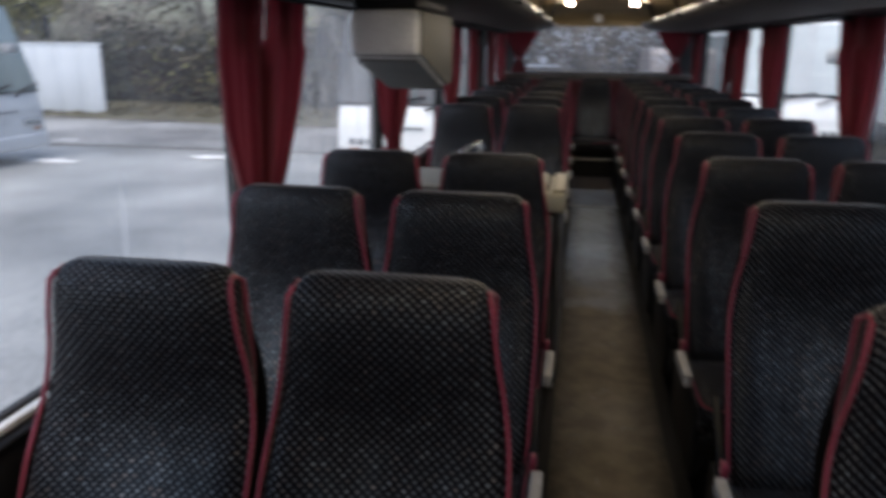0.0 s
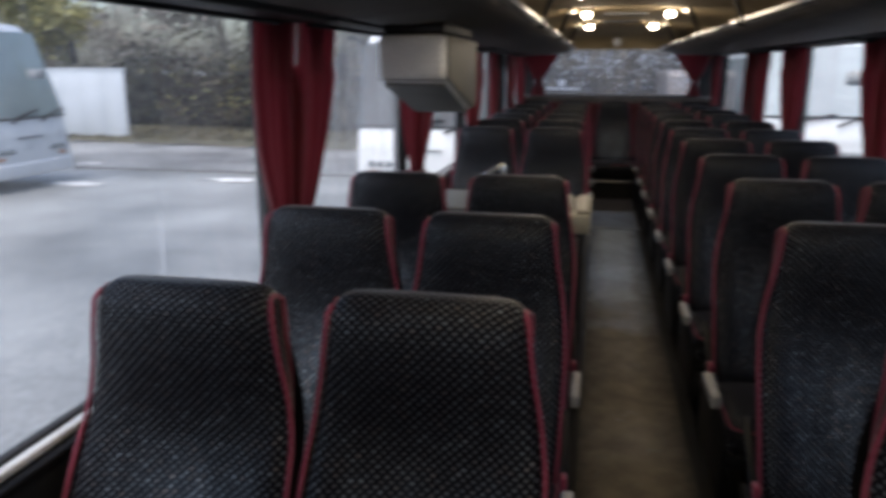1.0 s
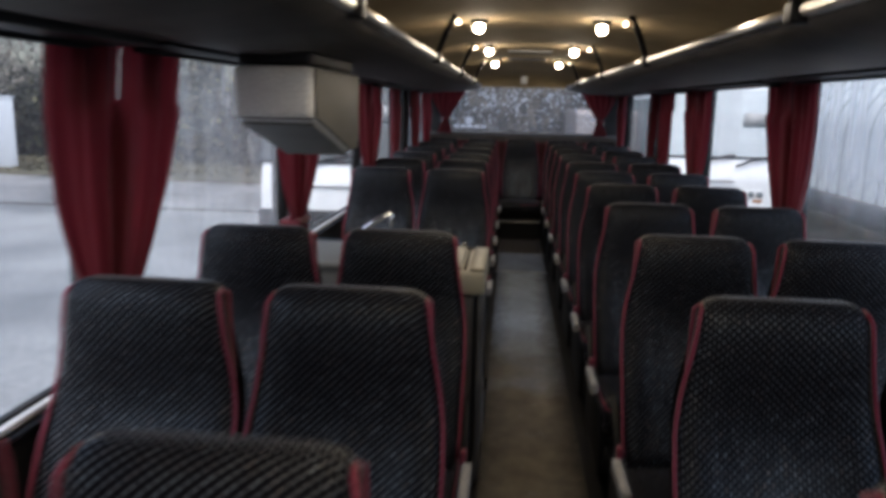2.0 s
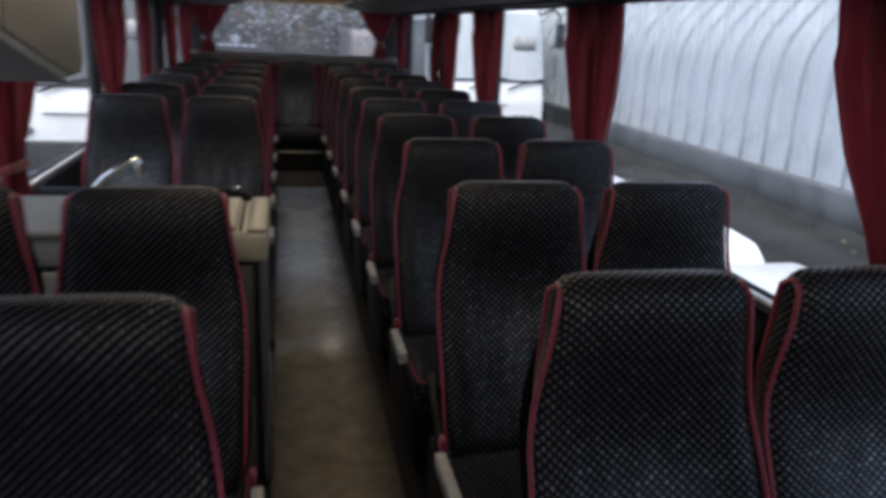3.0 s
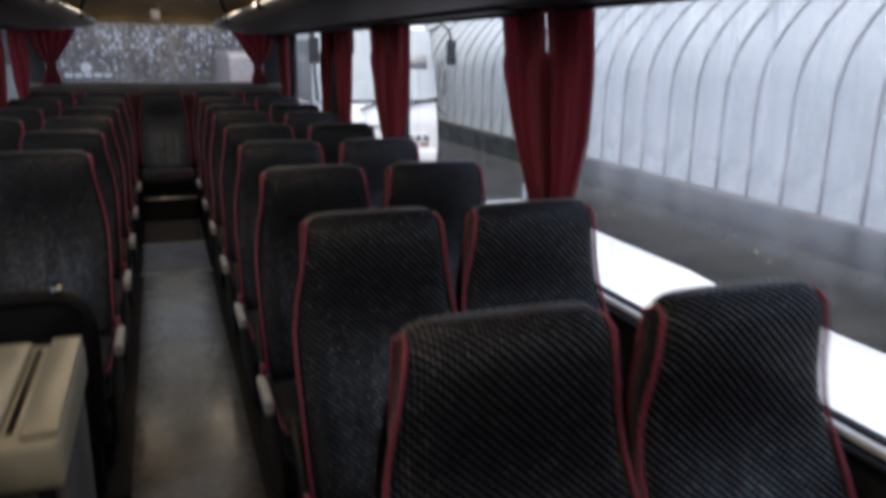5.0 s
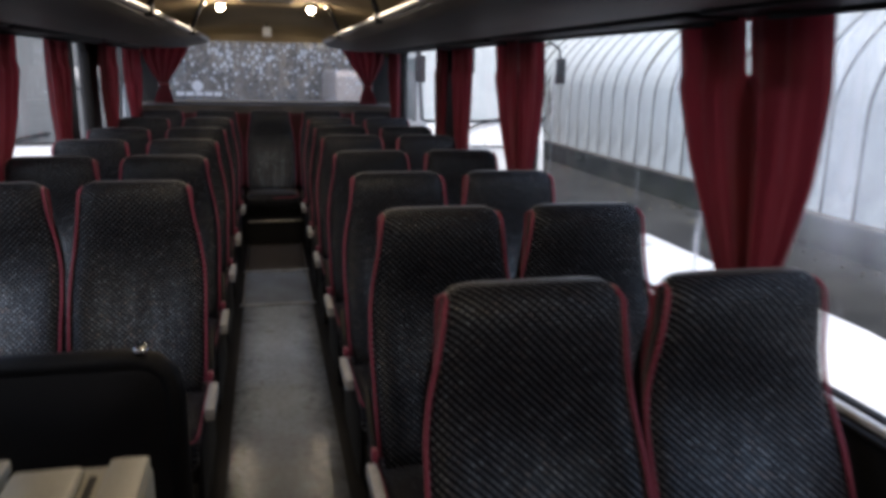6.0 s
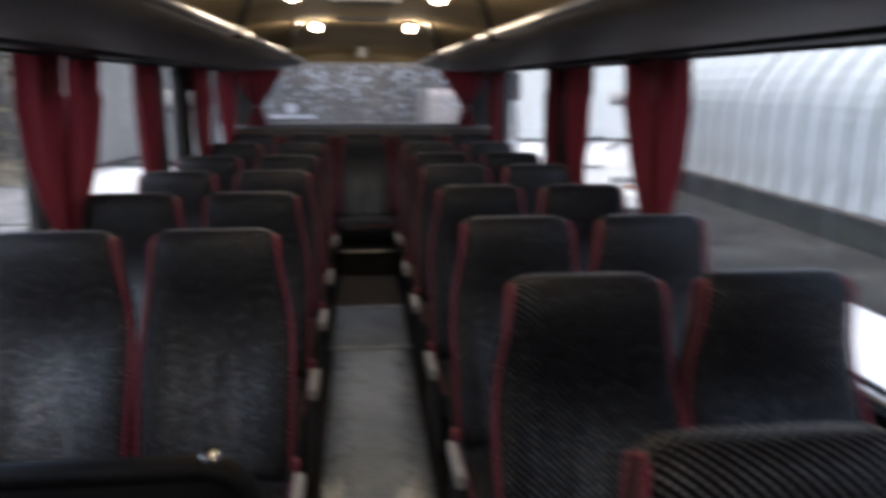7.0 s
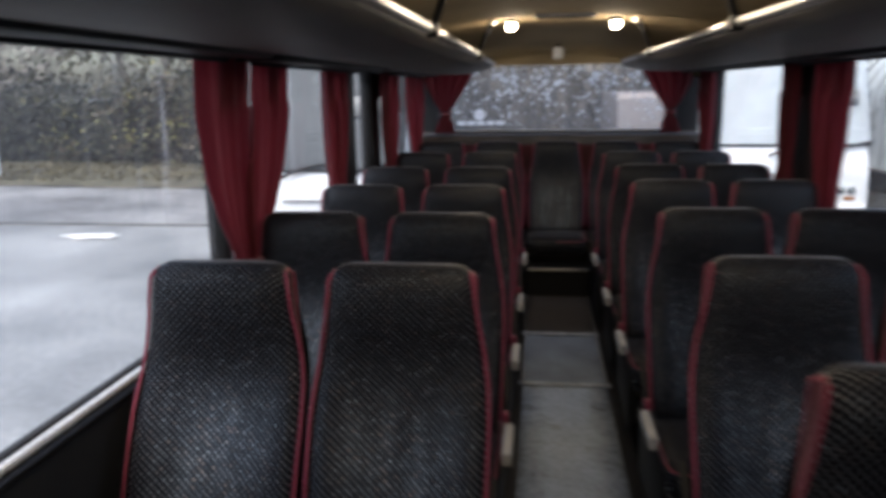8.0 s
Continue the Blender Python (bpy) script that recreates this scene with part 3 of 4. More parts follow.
for x in (-0.212, 0.214):
    tagged(part("floor_rail", bm_box(x, x + 0.008, 6.30, 7.94, 0.0045, 0.013, 0.002), ALU, None, smooth=False), "thin bright metal edge rail beside the floor hatch", "floor rail", "aisle rails")
for y in (6.297, 7.092):
    tagged(part("floor_strip", bm_box(-0.225, 0.235, y - 0.021, y + 0.021, 0.0046, 0.012, 0.002), STRIP, None, smooth=False), "worn aluminium strip across the aisle floor", "floor strip", "aisle strips")
tagged(part("step_nosing", bm_box(-0.205, 0.222, 7.955, 8.0, 0.189, 0.203, 0.004), ALU, None), "metal nosing on the step before the rear bench", "step nosing")
tagged(part("aisle_step", bm_box(-0.22, 0.23, 8.24, 9.2, 0.193, 0.29, 0.008), BLACK, None), "black step under the rear middle seat", "step")


tagged(part("step_edge_plate", bm_box(-0.216, -0.206, 2.862, 2.935, 0.006, 0.285, 0.003), BEAD, None), "white plastic edge plate beside the stairwell", "edge plate")


# ---- overhead racks ----
def luggage_rack(s):
    rack = base("luggage_rack", "grey padded overhead luggage rack with a bright front rail", "luggage rack", "luggage racks")
    prof = [(1.195, 1.605), (1.05, 1.588), (0.85, 1.585), (0.70, 1.598), (0.58, 1.622), (0.525, 1.648), (0.523, 1.668), (0.56, 1.675), (0.75, 1.652), (1.0, 1.645), (1.195, 1.66)]
    part("shelf", bm_prism([(s * x, z) for x, z in prof], "y", Y_FRONT, 9.2), RACK, rack)
    stops = [-2.55, -1.9, -0.1, 1.68, 3.64, 5.40, 7.40, 9.05]
    for a, b in zip(stops, stops[1:]):
        part("rail", bm_tube([(s * 0.515, a + 0.05, 1.672), (s * 0.515, b - 0.05, 1.672)], 0.017, 12), ALU, rack, "bright aluminium rail")
    for y in stops[1:-1]:
        part("bracket", bm_tube([(s * 0.512, y, 1.65), (s * 0.50, y - 0.01, 1.70), (s * 0.465, y - 0.04, 1.78), (s * 0.415, y - 0.08, 1.868)], 0.014, 8), BLACK, rack)
        part("bracket_clip", bm_box(*sorted((s * 0.488, s * 0.535)), y - 0.03, y + 0.03, 1.645, 1.695, 0.008), BLACK, rack)
    ends = [Y_FRONT + 0.02] + [y for y, _ in PILLARS[s][1:-1]] + [9.1]
    for k, (a, b) in enumerate(zip(ends, ends[1:])):  # a roller-blind case for each window, hung a little unevenly
        low = 1.5765 - 0.004 * (k % 3)
        case = part("blind_case", bm_box(*sorted((s * 0.985, s * 1.192)), a + 0.03, b - 0.03, low, 1.589, 0.004), BLACK, rack, "black roller-blind case")
        part("pull_bar", bm_box(*sorted((s * 1.10, s * 1.125)), a + 0.12, b - 0.12, low - 0.012, low - 0.001, 0.003), WALL_TRIM, case, "dark pull bar")
    return rack


luggage_rack(-1)
luggage_rack(1)

# ---- ceiling lamps and vents ----
# the nozzles glow to stand in for the lamp light they reflect
NOZZLE = glow("nozzle glint", (1.0, 0.82, 0.55), 6.0)


def ceiling_lamp(x, y):
    s = 1 if x > 0 else -1
    lamp = base("ceiling_lamp", "small round warm ceiling lamp, lit", "ceiling lamp", "ceiling lamps", at=(x, y, ceiling_z(x)))
    part("bezel", bm_disc((0, 0, -0.006), 0.046, 0.014, seg=24), BLACK, lamp)
    part("holder", bm_disc((0, 0, -0.020), 0.019, 0.026, seg=16), CHROME, lamp, "chrome lamp holder")
    lens = bmesh.new()
    bmesh.ops.create_uvsphere(lens, u_segments=16, v_segments=8, radius=0.026)
    for v in lens.verts:
        v.co.z = -0.040 + v.co.z
    part("lens", lens, LAMP, lamp, "glowing lens")
    small = bmesh.new()
    bmesh.ops.create_uvsphere(small, u_segments=10, v_segments=6, radius=0.012)
    for v in small.verts:
        v.co += Vector((s * 0.10, -0.13, -0.026))
    part("nozzle_glint", small, NOZZLE, lamp, "small nozzle whose glow stands in for reflected lamp light")
    return lamp


for y in (-1.58, 0.24, 2.06, 3.88, 5.66, 7.50):
    for x in (-0.315, 0.315):
        ceiling_lamp(x, y)
        pl = new("lamp_light", bpy.data.lights.new("lamp_light", "POINT"))
        pl.data.energy, pl.data.color, pl.data.shadow_soft_size = 1.6, (1.0, 0.87, 0.68), 0.035
        pl.location = (x, y, 1.788)


def ceiling_vent(y):
    v = base("ceiling_vent", "slim pale ceiling vent panel", "ceiling vent", "ceiling vents", at=(0, y, 1.887))
    part("frame", bm_box(-0.18, 0.18, -0.06, 0.06, -0.016, 0.0, 0.005), TRIM, v)
    for k in range(3):
        part("slat", bm_box(-0.16, 0.16, -0.04 + 0.03 * k, -0.022 + 0.03 * k, -0.021, -0.0165), BLACK, v, smooth=False)


for y in (6.2, 7.3):
    ceiling_vent(y)
sp = base("rear_speaker", "small pale speaker hung before the rear window", "speaker", at=(0.0, 8.86, 1.735))
part("housing", bm_box(-0.04, 0.04, -0.03, 0.03, -0.045, 0.045, 0.012), BEAD, sp)
part("bracket", bm_box(-0.012, 0.012, -0.01, 0.01, 0.044, 0.072), BLACK, sp)


# ---- curtains ----
def curtain(s, yc, half, tie=-0.14, label="long red curtain pair gathered at the window pillar"):
    cur = base("curtain", label, "curtain", "window curtains", at=(s * 1.145, yc, 0))
    rnd = random.Random(int(yc * 100) + s)
    phase = rnd.random() * 6

    def edge(z):
        wide = lerp([(0.66, 0.15), (0.80, 0.115), (0.88, 0.085), (0.95, 0.115), (1.05, half * 0.55), (1.2, half * 0.80), (1.4, half * 0.96), (1.6, half)], z)
        mid = lerp([(0.66, tie), (0.95, tie), (1.25, tie * 0.55), (1.6, 0.0)], z)
        return wide, mid

    for k, (a, b) in enumerate(((-1.0, 0.0), (0.0, 1.0))):
        def fn(u, v, a=a, b=b, k=k):
            z = 1.60 - 0.93 * v
            wide, mid = edge(z)
            lap = 0.03 + 0.13 * min(1.0, max(0.0, (1.44 - z) / 0.25)) if z < 1.43 else -0.004
            t = a + (b - a) * u + lap * ((1 - u) * -1 if k else u)
            gap = 0.001 * (1 if k else -1) * min(1.0, max(0.0, (z - 1.30) / 0.1))
            fold = 0.022 * math.sin(t * 17 + phase) * (0.5 + 0.5 * wide / half) + 0.008 * math.sin(t * 41 + phase * 2 + z * 3)
            return (s * ((-0.012 if z < 1.43 else -0.002) * k + fold * (0.8 if z < 1.43 else 0.8 * min(1.0, abs(t) / 0.25)) - 0.01), mid + t * wide + gap + 0.004 * math.sin(z * 9 + t * 8), z)
        bm = bm_grid(fn, 44, 24)
        bmesh.ops.solidify(bm, geom=bm.faces[:], thickness=0.004)
        part("panel", bm, CURTAIN, cur)
    for d in (-1, 1):  # doubled cloth behind the heading
        def lining(u, v, d=d):
            z = 1.598 - 0.18 * v
            start = 0.05 if d < 0 else (0.14 if s > 0 else 0.40)
            wide, mid = edge(z)
            t = d * (start + ((0.80 if d > 0 else 0.66) - start) * u)
            return (s * (0.020 + 0.010 * math.sin(t * 17 + phase)), mid + t * wide, z)
        bm = bm_grid(lining, 20, 5)
        bmesh.ops.solidify(bm, geom=bm.faces[:], thickness=0.003)
        part("lining", bm, SIDE_CLOTH, cur, "dark lining behind the heading")
    part("tieback", bm_box(-0.05, 0.05, tie - 0.095, tie + 0.095, 0.865, 0.90, 0.012), CURTAIN, cur, "red cloth tieback")
    return cur


for yc, h in ((-0.05, 0.34), (1.735, 0.345), (3.44, 0.40), (5.27, 0.385), (6.36, 0.20), (7.74, 0.28), (8.80, 0.36)):
    curtain(-1, yc, h, tie=-0.12 if yc < 6 else -0.04)
for yc, h in ((-0.05, 0.33), (1.66, 0.29), (3.435, 0.315), (5.205, 0.315), (6.23, 0.20), (6.82, 0.11), (8.82, 0.24)):
    curtain(1, yc, h, tie=-0.11 if yc < 6 else (-0.03 if yc < 8 else -0.15))


def rear_curtain(s):
    cur = base("rear_curtain", "red rear-window curtain swept to the corner", "curtain", "rear curtains", at=(0, 9.34, 0))

    def fn(u, v):
        z = 1.68 - 0.60 * v
        inner = lerp([(1.08, 0.875), (1.15, 0.875), (1.22, 0.90), (1.26, 0.915), (1.34, 0.87), (1.44, 0.80), (1.66, 0.67), (1.7, 0.67)], z)
        outer = lerp([(1.08, 1.05), (1.15, 1.03), (1.26, 0.985), (1.36, 1.05), (1.50, 1.12), (1.7, 1.15)], z)
        x = outer + (inner - outer) * u
        return (s * x, 0.018 * math.sin(u * 30 + s) - 0.02 - 0.02 * u, z)

    bm = bm_grid(fn, 40, 16)
    bmesh.ops.solidify(bm, geom=bm.faces[:], thickness=0.004)
    part("panel", bm, CURTAIN, cur)
    part("tieback", bm_box(*sorted((s * 0.905, s * 1.0)), -0.062, 0.01, 1.245, 1.272, 0.008), CURTAIN, cur)


rear_curtain(-1)
rear_curtain(1)


# ---- seats ----
WIDTHS = [(0.36, 0.205), (0.45, 0.214), (0.68, 0.218), (0.76, 0.214), (0.84, 0.203), (0.92, 0.188), (0.99, 0.179), (1.02, 0.177), (1.2, 0.177)]
TOP = 1.052


def back_front(z):
    """The backrest's front line, leaning back, with a lumbar swell; 0 at its top."""
    return lerp([(0.30, -0.255), (0.45, -0.205), (0.60, -0.138), (0.70, -0.084), (0.76, -0.048), (0.80, -0.030), (0.84, -0.022), (0.89, -0.022), (0.95, -0.026), (1.00, -0.024), (1.05, -0.016)], z)


def half_width(z):
    w = lerp(WIDTHS, z)
    r = 0.045
    if z > TOP - r:
        w -= r - math.sqrt(max(0, r * r - (z - TOP + r) ** 2)) * 1.0
    return w


def rear_width(z):
    """The back of the pad stays narrow where the front wings flare."""
    return min(half_width(z), 0.172)


def thickness(z):
    t = lerp([(0.36, 0.13), (0.7, 0.12), (1.0, 0.095), (1.2, 0.09)], z)
    return t


ARC = [(0.30, 0.0)]
for z in np.linspace(0.32, 1.10, 40):
    ARC.append((float(z), ARC[-1][1] + math.hypot(z - ARC[-1][0], back_front(z) - back_front(ARC[-1][0]))))


def arc(z):
    """The length along the backrest's front from its foot."""
    return lerp(ARC, z)


def bm_backrest(cx):
    """A padded backrest: bolstered edges, a slightly hollow middle, rounded over the top."""
    levels = [0.36 + (0.985 - 0.36) * i / 13 for i in range(14)] + [0.985 + 0.067 * math.sin(q) for q in np.linspace(0.25, 1.5, 7)]
    nu = 28

    def fn(u, v):
        j = round(v * (len(levels) - 1))
        z = levels[j]
        w, t, yf = half_width(z), thickness(z), back_front(z)
        roll = math.sqrt(max(0.0, 1 - (max(0, z - 0.985) / 0.069) ** 2))
        a = 2 * math.pi * u
        cxs, sn = math.cos(a), math.sin(a)
        x = math.copysign(abs(cxs) ** 0.42, cxs) * w
        yy = math.copysign(abs(sn) ** 0.5, sn) * 0.5
        mid = yf + t * 0.5
        y = mid + yy * t * (0.25 + 0.75 * roll)
        side = abs(x) / max(w, 0.01)
        if sn < 0:
            deep = lerp([(0.36, 0.030), (0.60, 0.044), (0.74, 0.034), (0.84, 0.006), (0.92, -0.004), (1.1, -0.004)], z)
            y += deep * max(0.0, 1 - (side / 0.86) ** 2) * roll
        back = min(1.0, max(0.0, (y - yf - 0.032) / (t - 0.032)))
        x *= 1 + (rear_width(z) / w - 1) * back ** 0.8
        return (cx + x, y, z)

    bm = bmesh.new()
    bm_grid(lambda u, v: fn(u, v), nu, len(levels) - 1, True, bm)
    bmesh.ops.recalc_face_normals(bm, faces=bm.faces)
    return set_uv(bm, lambda c: (c.x - cx, arc(c.z) + (max(0.0, c.y - back_front(c.z)) if c.z > 0.98 else 0.0)))


def bm_side_panel(cx, s):
    """Plain cloth over the side of the backrest, behind the piping."""
    def fn(u, v):
        z = 0.40 + (1.03 - 0.40) * v
        w, t, yf = half_width(z), thickness(z), back_front(z)
        return (cx + s * (w + (rear_width(z) - w) * (0.75 * u) ** 0.8 + 0.0035 - 0.006 * abs(2 * u - 1) ** 3), yf + 0.024 + (t - 0.045) * u, z)
    return set_uv(bm_grid(fn, 5, 16), lambda c: (c.y, c.z))


def bm_back_piping(cx, s):
    """The red cord: up the front edge, over the shoulder and down the rear edge of the wing."""
    path = []
    for z in np.linspace(0.40, 1.016, 20):
        path.append((cx + s * (half_width(z) + 0.0005), back_front(z) + 0.016, z))
    zt = 1.03
    path.append((cx + s * (half_width(zt) + 0.001), back_front(zt) + 0.026, zt))
    path.append((cx + s * (half_width(1.036) + 0.002), back_front(zt) + 0.045, 1.036))
    path.append((cx + s * (half_width(1.025) + 0.003), back_front(zt) + 0.066, 1.022))
    for z in np.linspace(0.99, 0.62, 9):
        path.append((cx + s * (rear_width(z) + 0.004), back_front(z) + thickness(z) - 0.018, z))
    return bm_tube(path, 0.0050, 6)


def bm_cushion(cx):
    def fn(u, v):
        a = 2 * math.pi * u
        c, s = math.cos(a), math.sin(a)
        x = math.copysign(abs(c) ** 0.35, c) * 0.214
        zz = math.copysign(abs(s) ** 0.45, s)
        y = -0.57 + 0.46 * v
        end = math.sqrt(max(0.0, 1 - max(0, 1 - v / 0.12) ** 2)) if v < 0.12 else 1.0
        z = 0.300 + zz * 0.068 * (0.35 + 0.65 * end) + (0.012 * (abs(x) / 0.214) ** 2 if s > 0 else 0) + 0.012 * (1 - v)
        return (cx + x * (0.93 + 0.07 * end), y, z)
    bm = bm_grid(fn, 26, 14, True)
    bmesh.ops.recalc_face_normals(bm, faces=bm.faces)
    return set_uv(bm, lambda c: (c.x, c.y + c.z))


def bm_cushion_piping(cx, s):
    path = [(cx + s * 0.205, -0.12, 0.367)] + [(cx + s * 0.2135, -0.16 - 0.37 * k / 6, 0.361 + 0.01 * k / 6) for k in range(7)]
    path += [(cx + s * 0.206, -0.563, 0.365), (cx + s * 0.17, -0.575, 0.36), (cx, -0.578, 0.355)]
    return bm_tube(path, 0.0045, 6)


def double_seat(s):
    """A pair of coach seats facing the front; s: +1 for the right-hand row. Origin: floor below the top front edge, x = the coach's centre."""
    seat = base("double_seat", "double coach seat in dark dotted moquette with red piping", "coach seat", "double seats")
    for c in ((0.464, 0.912) if s > 0 else (0.463, 0.922)):
        cx = s * c
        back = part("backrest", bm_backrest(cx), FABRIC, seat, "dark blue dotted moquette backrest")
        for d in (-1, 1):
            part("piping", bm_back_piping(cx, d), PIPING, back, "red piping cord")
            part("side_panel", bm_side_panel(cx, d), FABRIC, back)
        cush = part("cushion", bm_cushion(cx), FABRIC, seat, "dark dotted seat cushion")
        for d in (-1, 1):
            part("piping", bm_cushion_piping(cx, d), PIPING, cush, "red piping cord")
        shell = bm_grid(lambda u, v, cx=cx: (cx + (u - 0.5) * 2 * half_width(0.40 + 0.60 * v) * 0.96, back_front(0.40 + 0.60 * v) + thickness(0.40 + 0.60 * v) + 0.012 - 0.02 * abs(2 * u - 1) ** 4, 0.40 + 0.60 * v), 8, 10)
        part("back_shell", shell, BLACK, seat)
    part("seat_frame", bm_box(*sorted((s * 0.26, s * 1.11)), -0.50, -0.10, 0.19, 0.235, 0.01), DARK_METAL, seat)
    for x in (0.33, 0.62):
        part("leg", bm_box(*sorted((s * x, s * (x + 0.05))), -0.42, -0.16, 0.006, 0.195, 0.012), DARK_METAL, seat)
    part("skirt", bm_box(*sorted((s * 0.242, s * 0.262)), -0.53, -0.02, 0.08, 0.33, 0.01), BLACK, seat, "black side skirt at the aisle")
    part("aisle_trim", bm_box(*sorted((s * 0.204, s * 0.234)), -0.49, -0.28, 0.39, 0.432, 0.006), TRIM, seat, "pale grey armrest cap")
    part("armrest_arm", bm_tube([(s * 0.225, -0.29, 0.40), (s * 0.235, -0.18, 0.44), (s * 0.24, -0.03, 0.52)], 0.013, 8), BLACK, seat)
    part("release_lever", bm_box(*sorted((s * 0.222, s * 0.24)), -0.27, -0.235, 0.40, 0.455, 0.006), PIPING, seat, "red release lever")
    return seat


RIGHT_ROWS = [-0.19, 0.61, 1.421, 2.213, 3.016, 3.805, 4.565, 5.342, 6.178, 6.896, 7.76]
LEFT_ROWS = [-0.18, 0.604, 1.367, 2.126, 4.425, 5.199, 5.963, 6.752, 7.74]
for s, rows in ((1, RIGHT_ROWS), (-1, LEFT_ROWS)):
    first = double_seat(s)
    first.location = (0, rows[0], 0)
    for y in rows[1:]:
        copy_thing(first, pose(0, y, 0))


def rear_bench():
    bench = base("rear_bench", "five-seat rear bench in dark dotted moquette with red piping", "coach seat", at=(0, 8.74, 0.0))
    for cx in (-0.92, -0.465, 0.0, 0.465, 0.92):
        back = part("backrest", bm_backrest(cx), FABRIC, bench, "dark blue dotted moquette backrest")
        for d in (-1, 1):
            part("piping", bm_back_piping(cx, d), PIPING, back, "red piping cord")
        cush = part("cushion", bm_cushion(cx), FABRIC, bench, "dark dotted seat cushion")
        part("piping", bm_cushion_piping(cx, 1), PIPING, cush, "red piping cord")
    part("plinth", bm_box(-1.15, 1.15, -0.40, 0.1, 0.27, 0.33, 0.01), BLACK, bench)
    part("back_panel", bm_box(-1.17, 1.17, 0.13, 0.17, 0.3, 1.02, 0.01), mat("dark red back panel", (0.05, 0.006, 0.012), 0.8, noise_scale=6), bench, "dark red padded panel")


rear_bench()


# ---- middle door: service cabinet, partition, monitor box ----
cab = base("service_cabinet", "grey service cabinet behind the seats with a cream tray on top", "cabinet", at=(0, 0, 0))
part("body", bm_box(-1.16, -0.235, 2.42, 2.84, 0.006, 0.775, 0.01), BLACK, cab)
part("worktop", bm_box(-1.17, -0.395, 2.41, 2.85, 0.858, 0.88, 0.006), GREY_BOX, cab, "light grey top")
part("upstand", bm_box(-1.16, -0.40, 2.42, 2.84, 0.777, 0.856, 0.004), GREY_BOX, cab, "light grey upper edge")
part("front_panel", bm_box(-1.15, -0.40, 2.398, 2.415, 0.30, 0.765, 0.006), GREY_BOX, cab, "light grey front panel")
part("side_panel", bm_box(-0.232, -0.205, 2.50, 2.80, 0.01, 0.79, 0.01), mat("mid-grey laminate", (0.09, 0.09, 0.095), 0.45, noise_scale=5), cab, "grey side panel")
part("aisle_panel", bm_box(-0.395, -0.240, 2.403, 2.418, 0.02, 0.775, 0.004), mat("brown-grey laminate", (0.05, 0.047, 0.045), 0.4, noise_scale=5), cab, "brown-grey front panel")
for x in (-0.335, -0.285):
    part("edge_rail", bm_tube([(x, 2.400, 0.02), (x, 2.400, 0.77)], 0.007, 8), DARK_METAL, cab, "slim dark edge rail")
tray = part("tray", bm_box(-0.385, -0.198, 2.40, 2.83, 0.785, 0.868, 0.012), BEIGE, cab, "cream plastic drinks unit")
part("rim", bm_box(-0.255, -0.20, 2.41, 2.82, 0.869, 0.882, 0.005), BEIGE, tray)
part("raised_lid", bm_box(-0.38, -0.285, 2.43, 2.80, 0.868, 0.886, 0.008), BEIGE, tray)
part("slot", bm_box(-0.278, -0.268, 2.44, 2.79, 0.866, 0.8715), BLACK, tray, "dark slot")
part("button_well", bm_box(-0.355, -0.318, 2.56, 2.63, 0.884, 0.8885), mat("brown plastic", (0.09, 0.05, 0.03), 0.5), tray, "brown recessed catch")

tap = part("tap", bm_tube([(-0.725, 2.78, 0.88), (-0.722, 2.78, 0.925), (-0.70, 2.785, 0.95), (-0.64, 2.79, 0.99), (-0.602, 2.80, 1.012), (-0.597, 2.80, 1.0), (-0.597, 2.80, 0.955)], 0.011, 10), CHROME, cab, "chrome tap")
part("tap_base", bm_disc((-0.725, 2.78, 0.888), 0.024, 0.016), CHROME, tap)

sp = base("stair_partition", "black padded partition beside the stairwell with a chrome clasp", "partition", at=(0, 3.69, 0))
out = [(-1.17, 0.02), (-1.17, 0.70), (-0.36, 0.70)] + [(-0.36 + 0.08 * math.sin(q), 0.62 + 0.08 * math.cos(q)) for q in np.linspace(0.2, 1.57, 6)] + [(-0.28, 0.02)]
part("panel", bm_prism(out, "y", -0.022, 0.022, bevel=0.008), BLACK, sp)
part("top_pad", bm_tube([(-1.15, 0, 0.70), (-0.37, 0, 0.70), (-0.325, 0, 0.688), (-0.292, 0, 0.655), (-0.281, 0, 0.60), (-0.28, 0, 0.2)], 0.03, 10), BLACK, sp)
part("clasp", bm_box(-0.37, -0.335, -0.03, 0.02, 0.715, 0.74, 0.008), CHROME, sp, "chrome clasp")

tv = base("monitor_box", "light grey moulded monitor housing hung under the rack", "monitor housing", at=(0, 0, 0))
out = [(2.10, 1.552), (2.10, 1.39), (2.62, 1.258), (2.72, 1.262), (2.76, 1.30), (2.76, 1.552)]
bm = bm_prism(out, "x", -0.985, -0.725, bevel=0.028)
for v in bm.verts:
    if v.co.z < 1.36 and v.co.x < -0.9:
        v.co.x += 0.03
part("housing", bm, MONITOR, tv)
# the aisle side is coloured darker than the front for its weaker light
part("shaded_side", bm_prism([(2.115, 1.545), (2.115, 1.398), (2.62, 1.27), (2.71, 1.273), (2.745, 1.306), (2.745, 1.545)], "x", -0.7285, -0.719, bevel=0.003), mat("brown-grey plastic, shaded side", (0.14, 0.135, 0.12), 0.6, noise_scale=6, noise_amt=0.12, grain=150), tv, "brown-grey side of the housing, its shade put into the colour")
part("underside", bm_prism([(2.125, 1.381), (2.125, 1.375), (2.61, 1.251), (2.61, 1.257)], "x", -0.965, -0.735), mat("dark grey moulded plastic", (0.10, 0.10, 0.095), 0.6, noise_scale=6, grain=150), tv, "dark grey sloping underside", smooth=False)
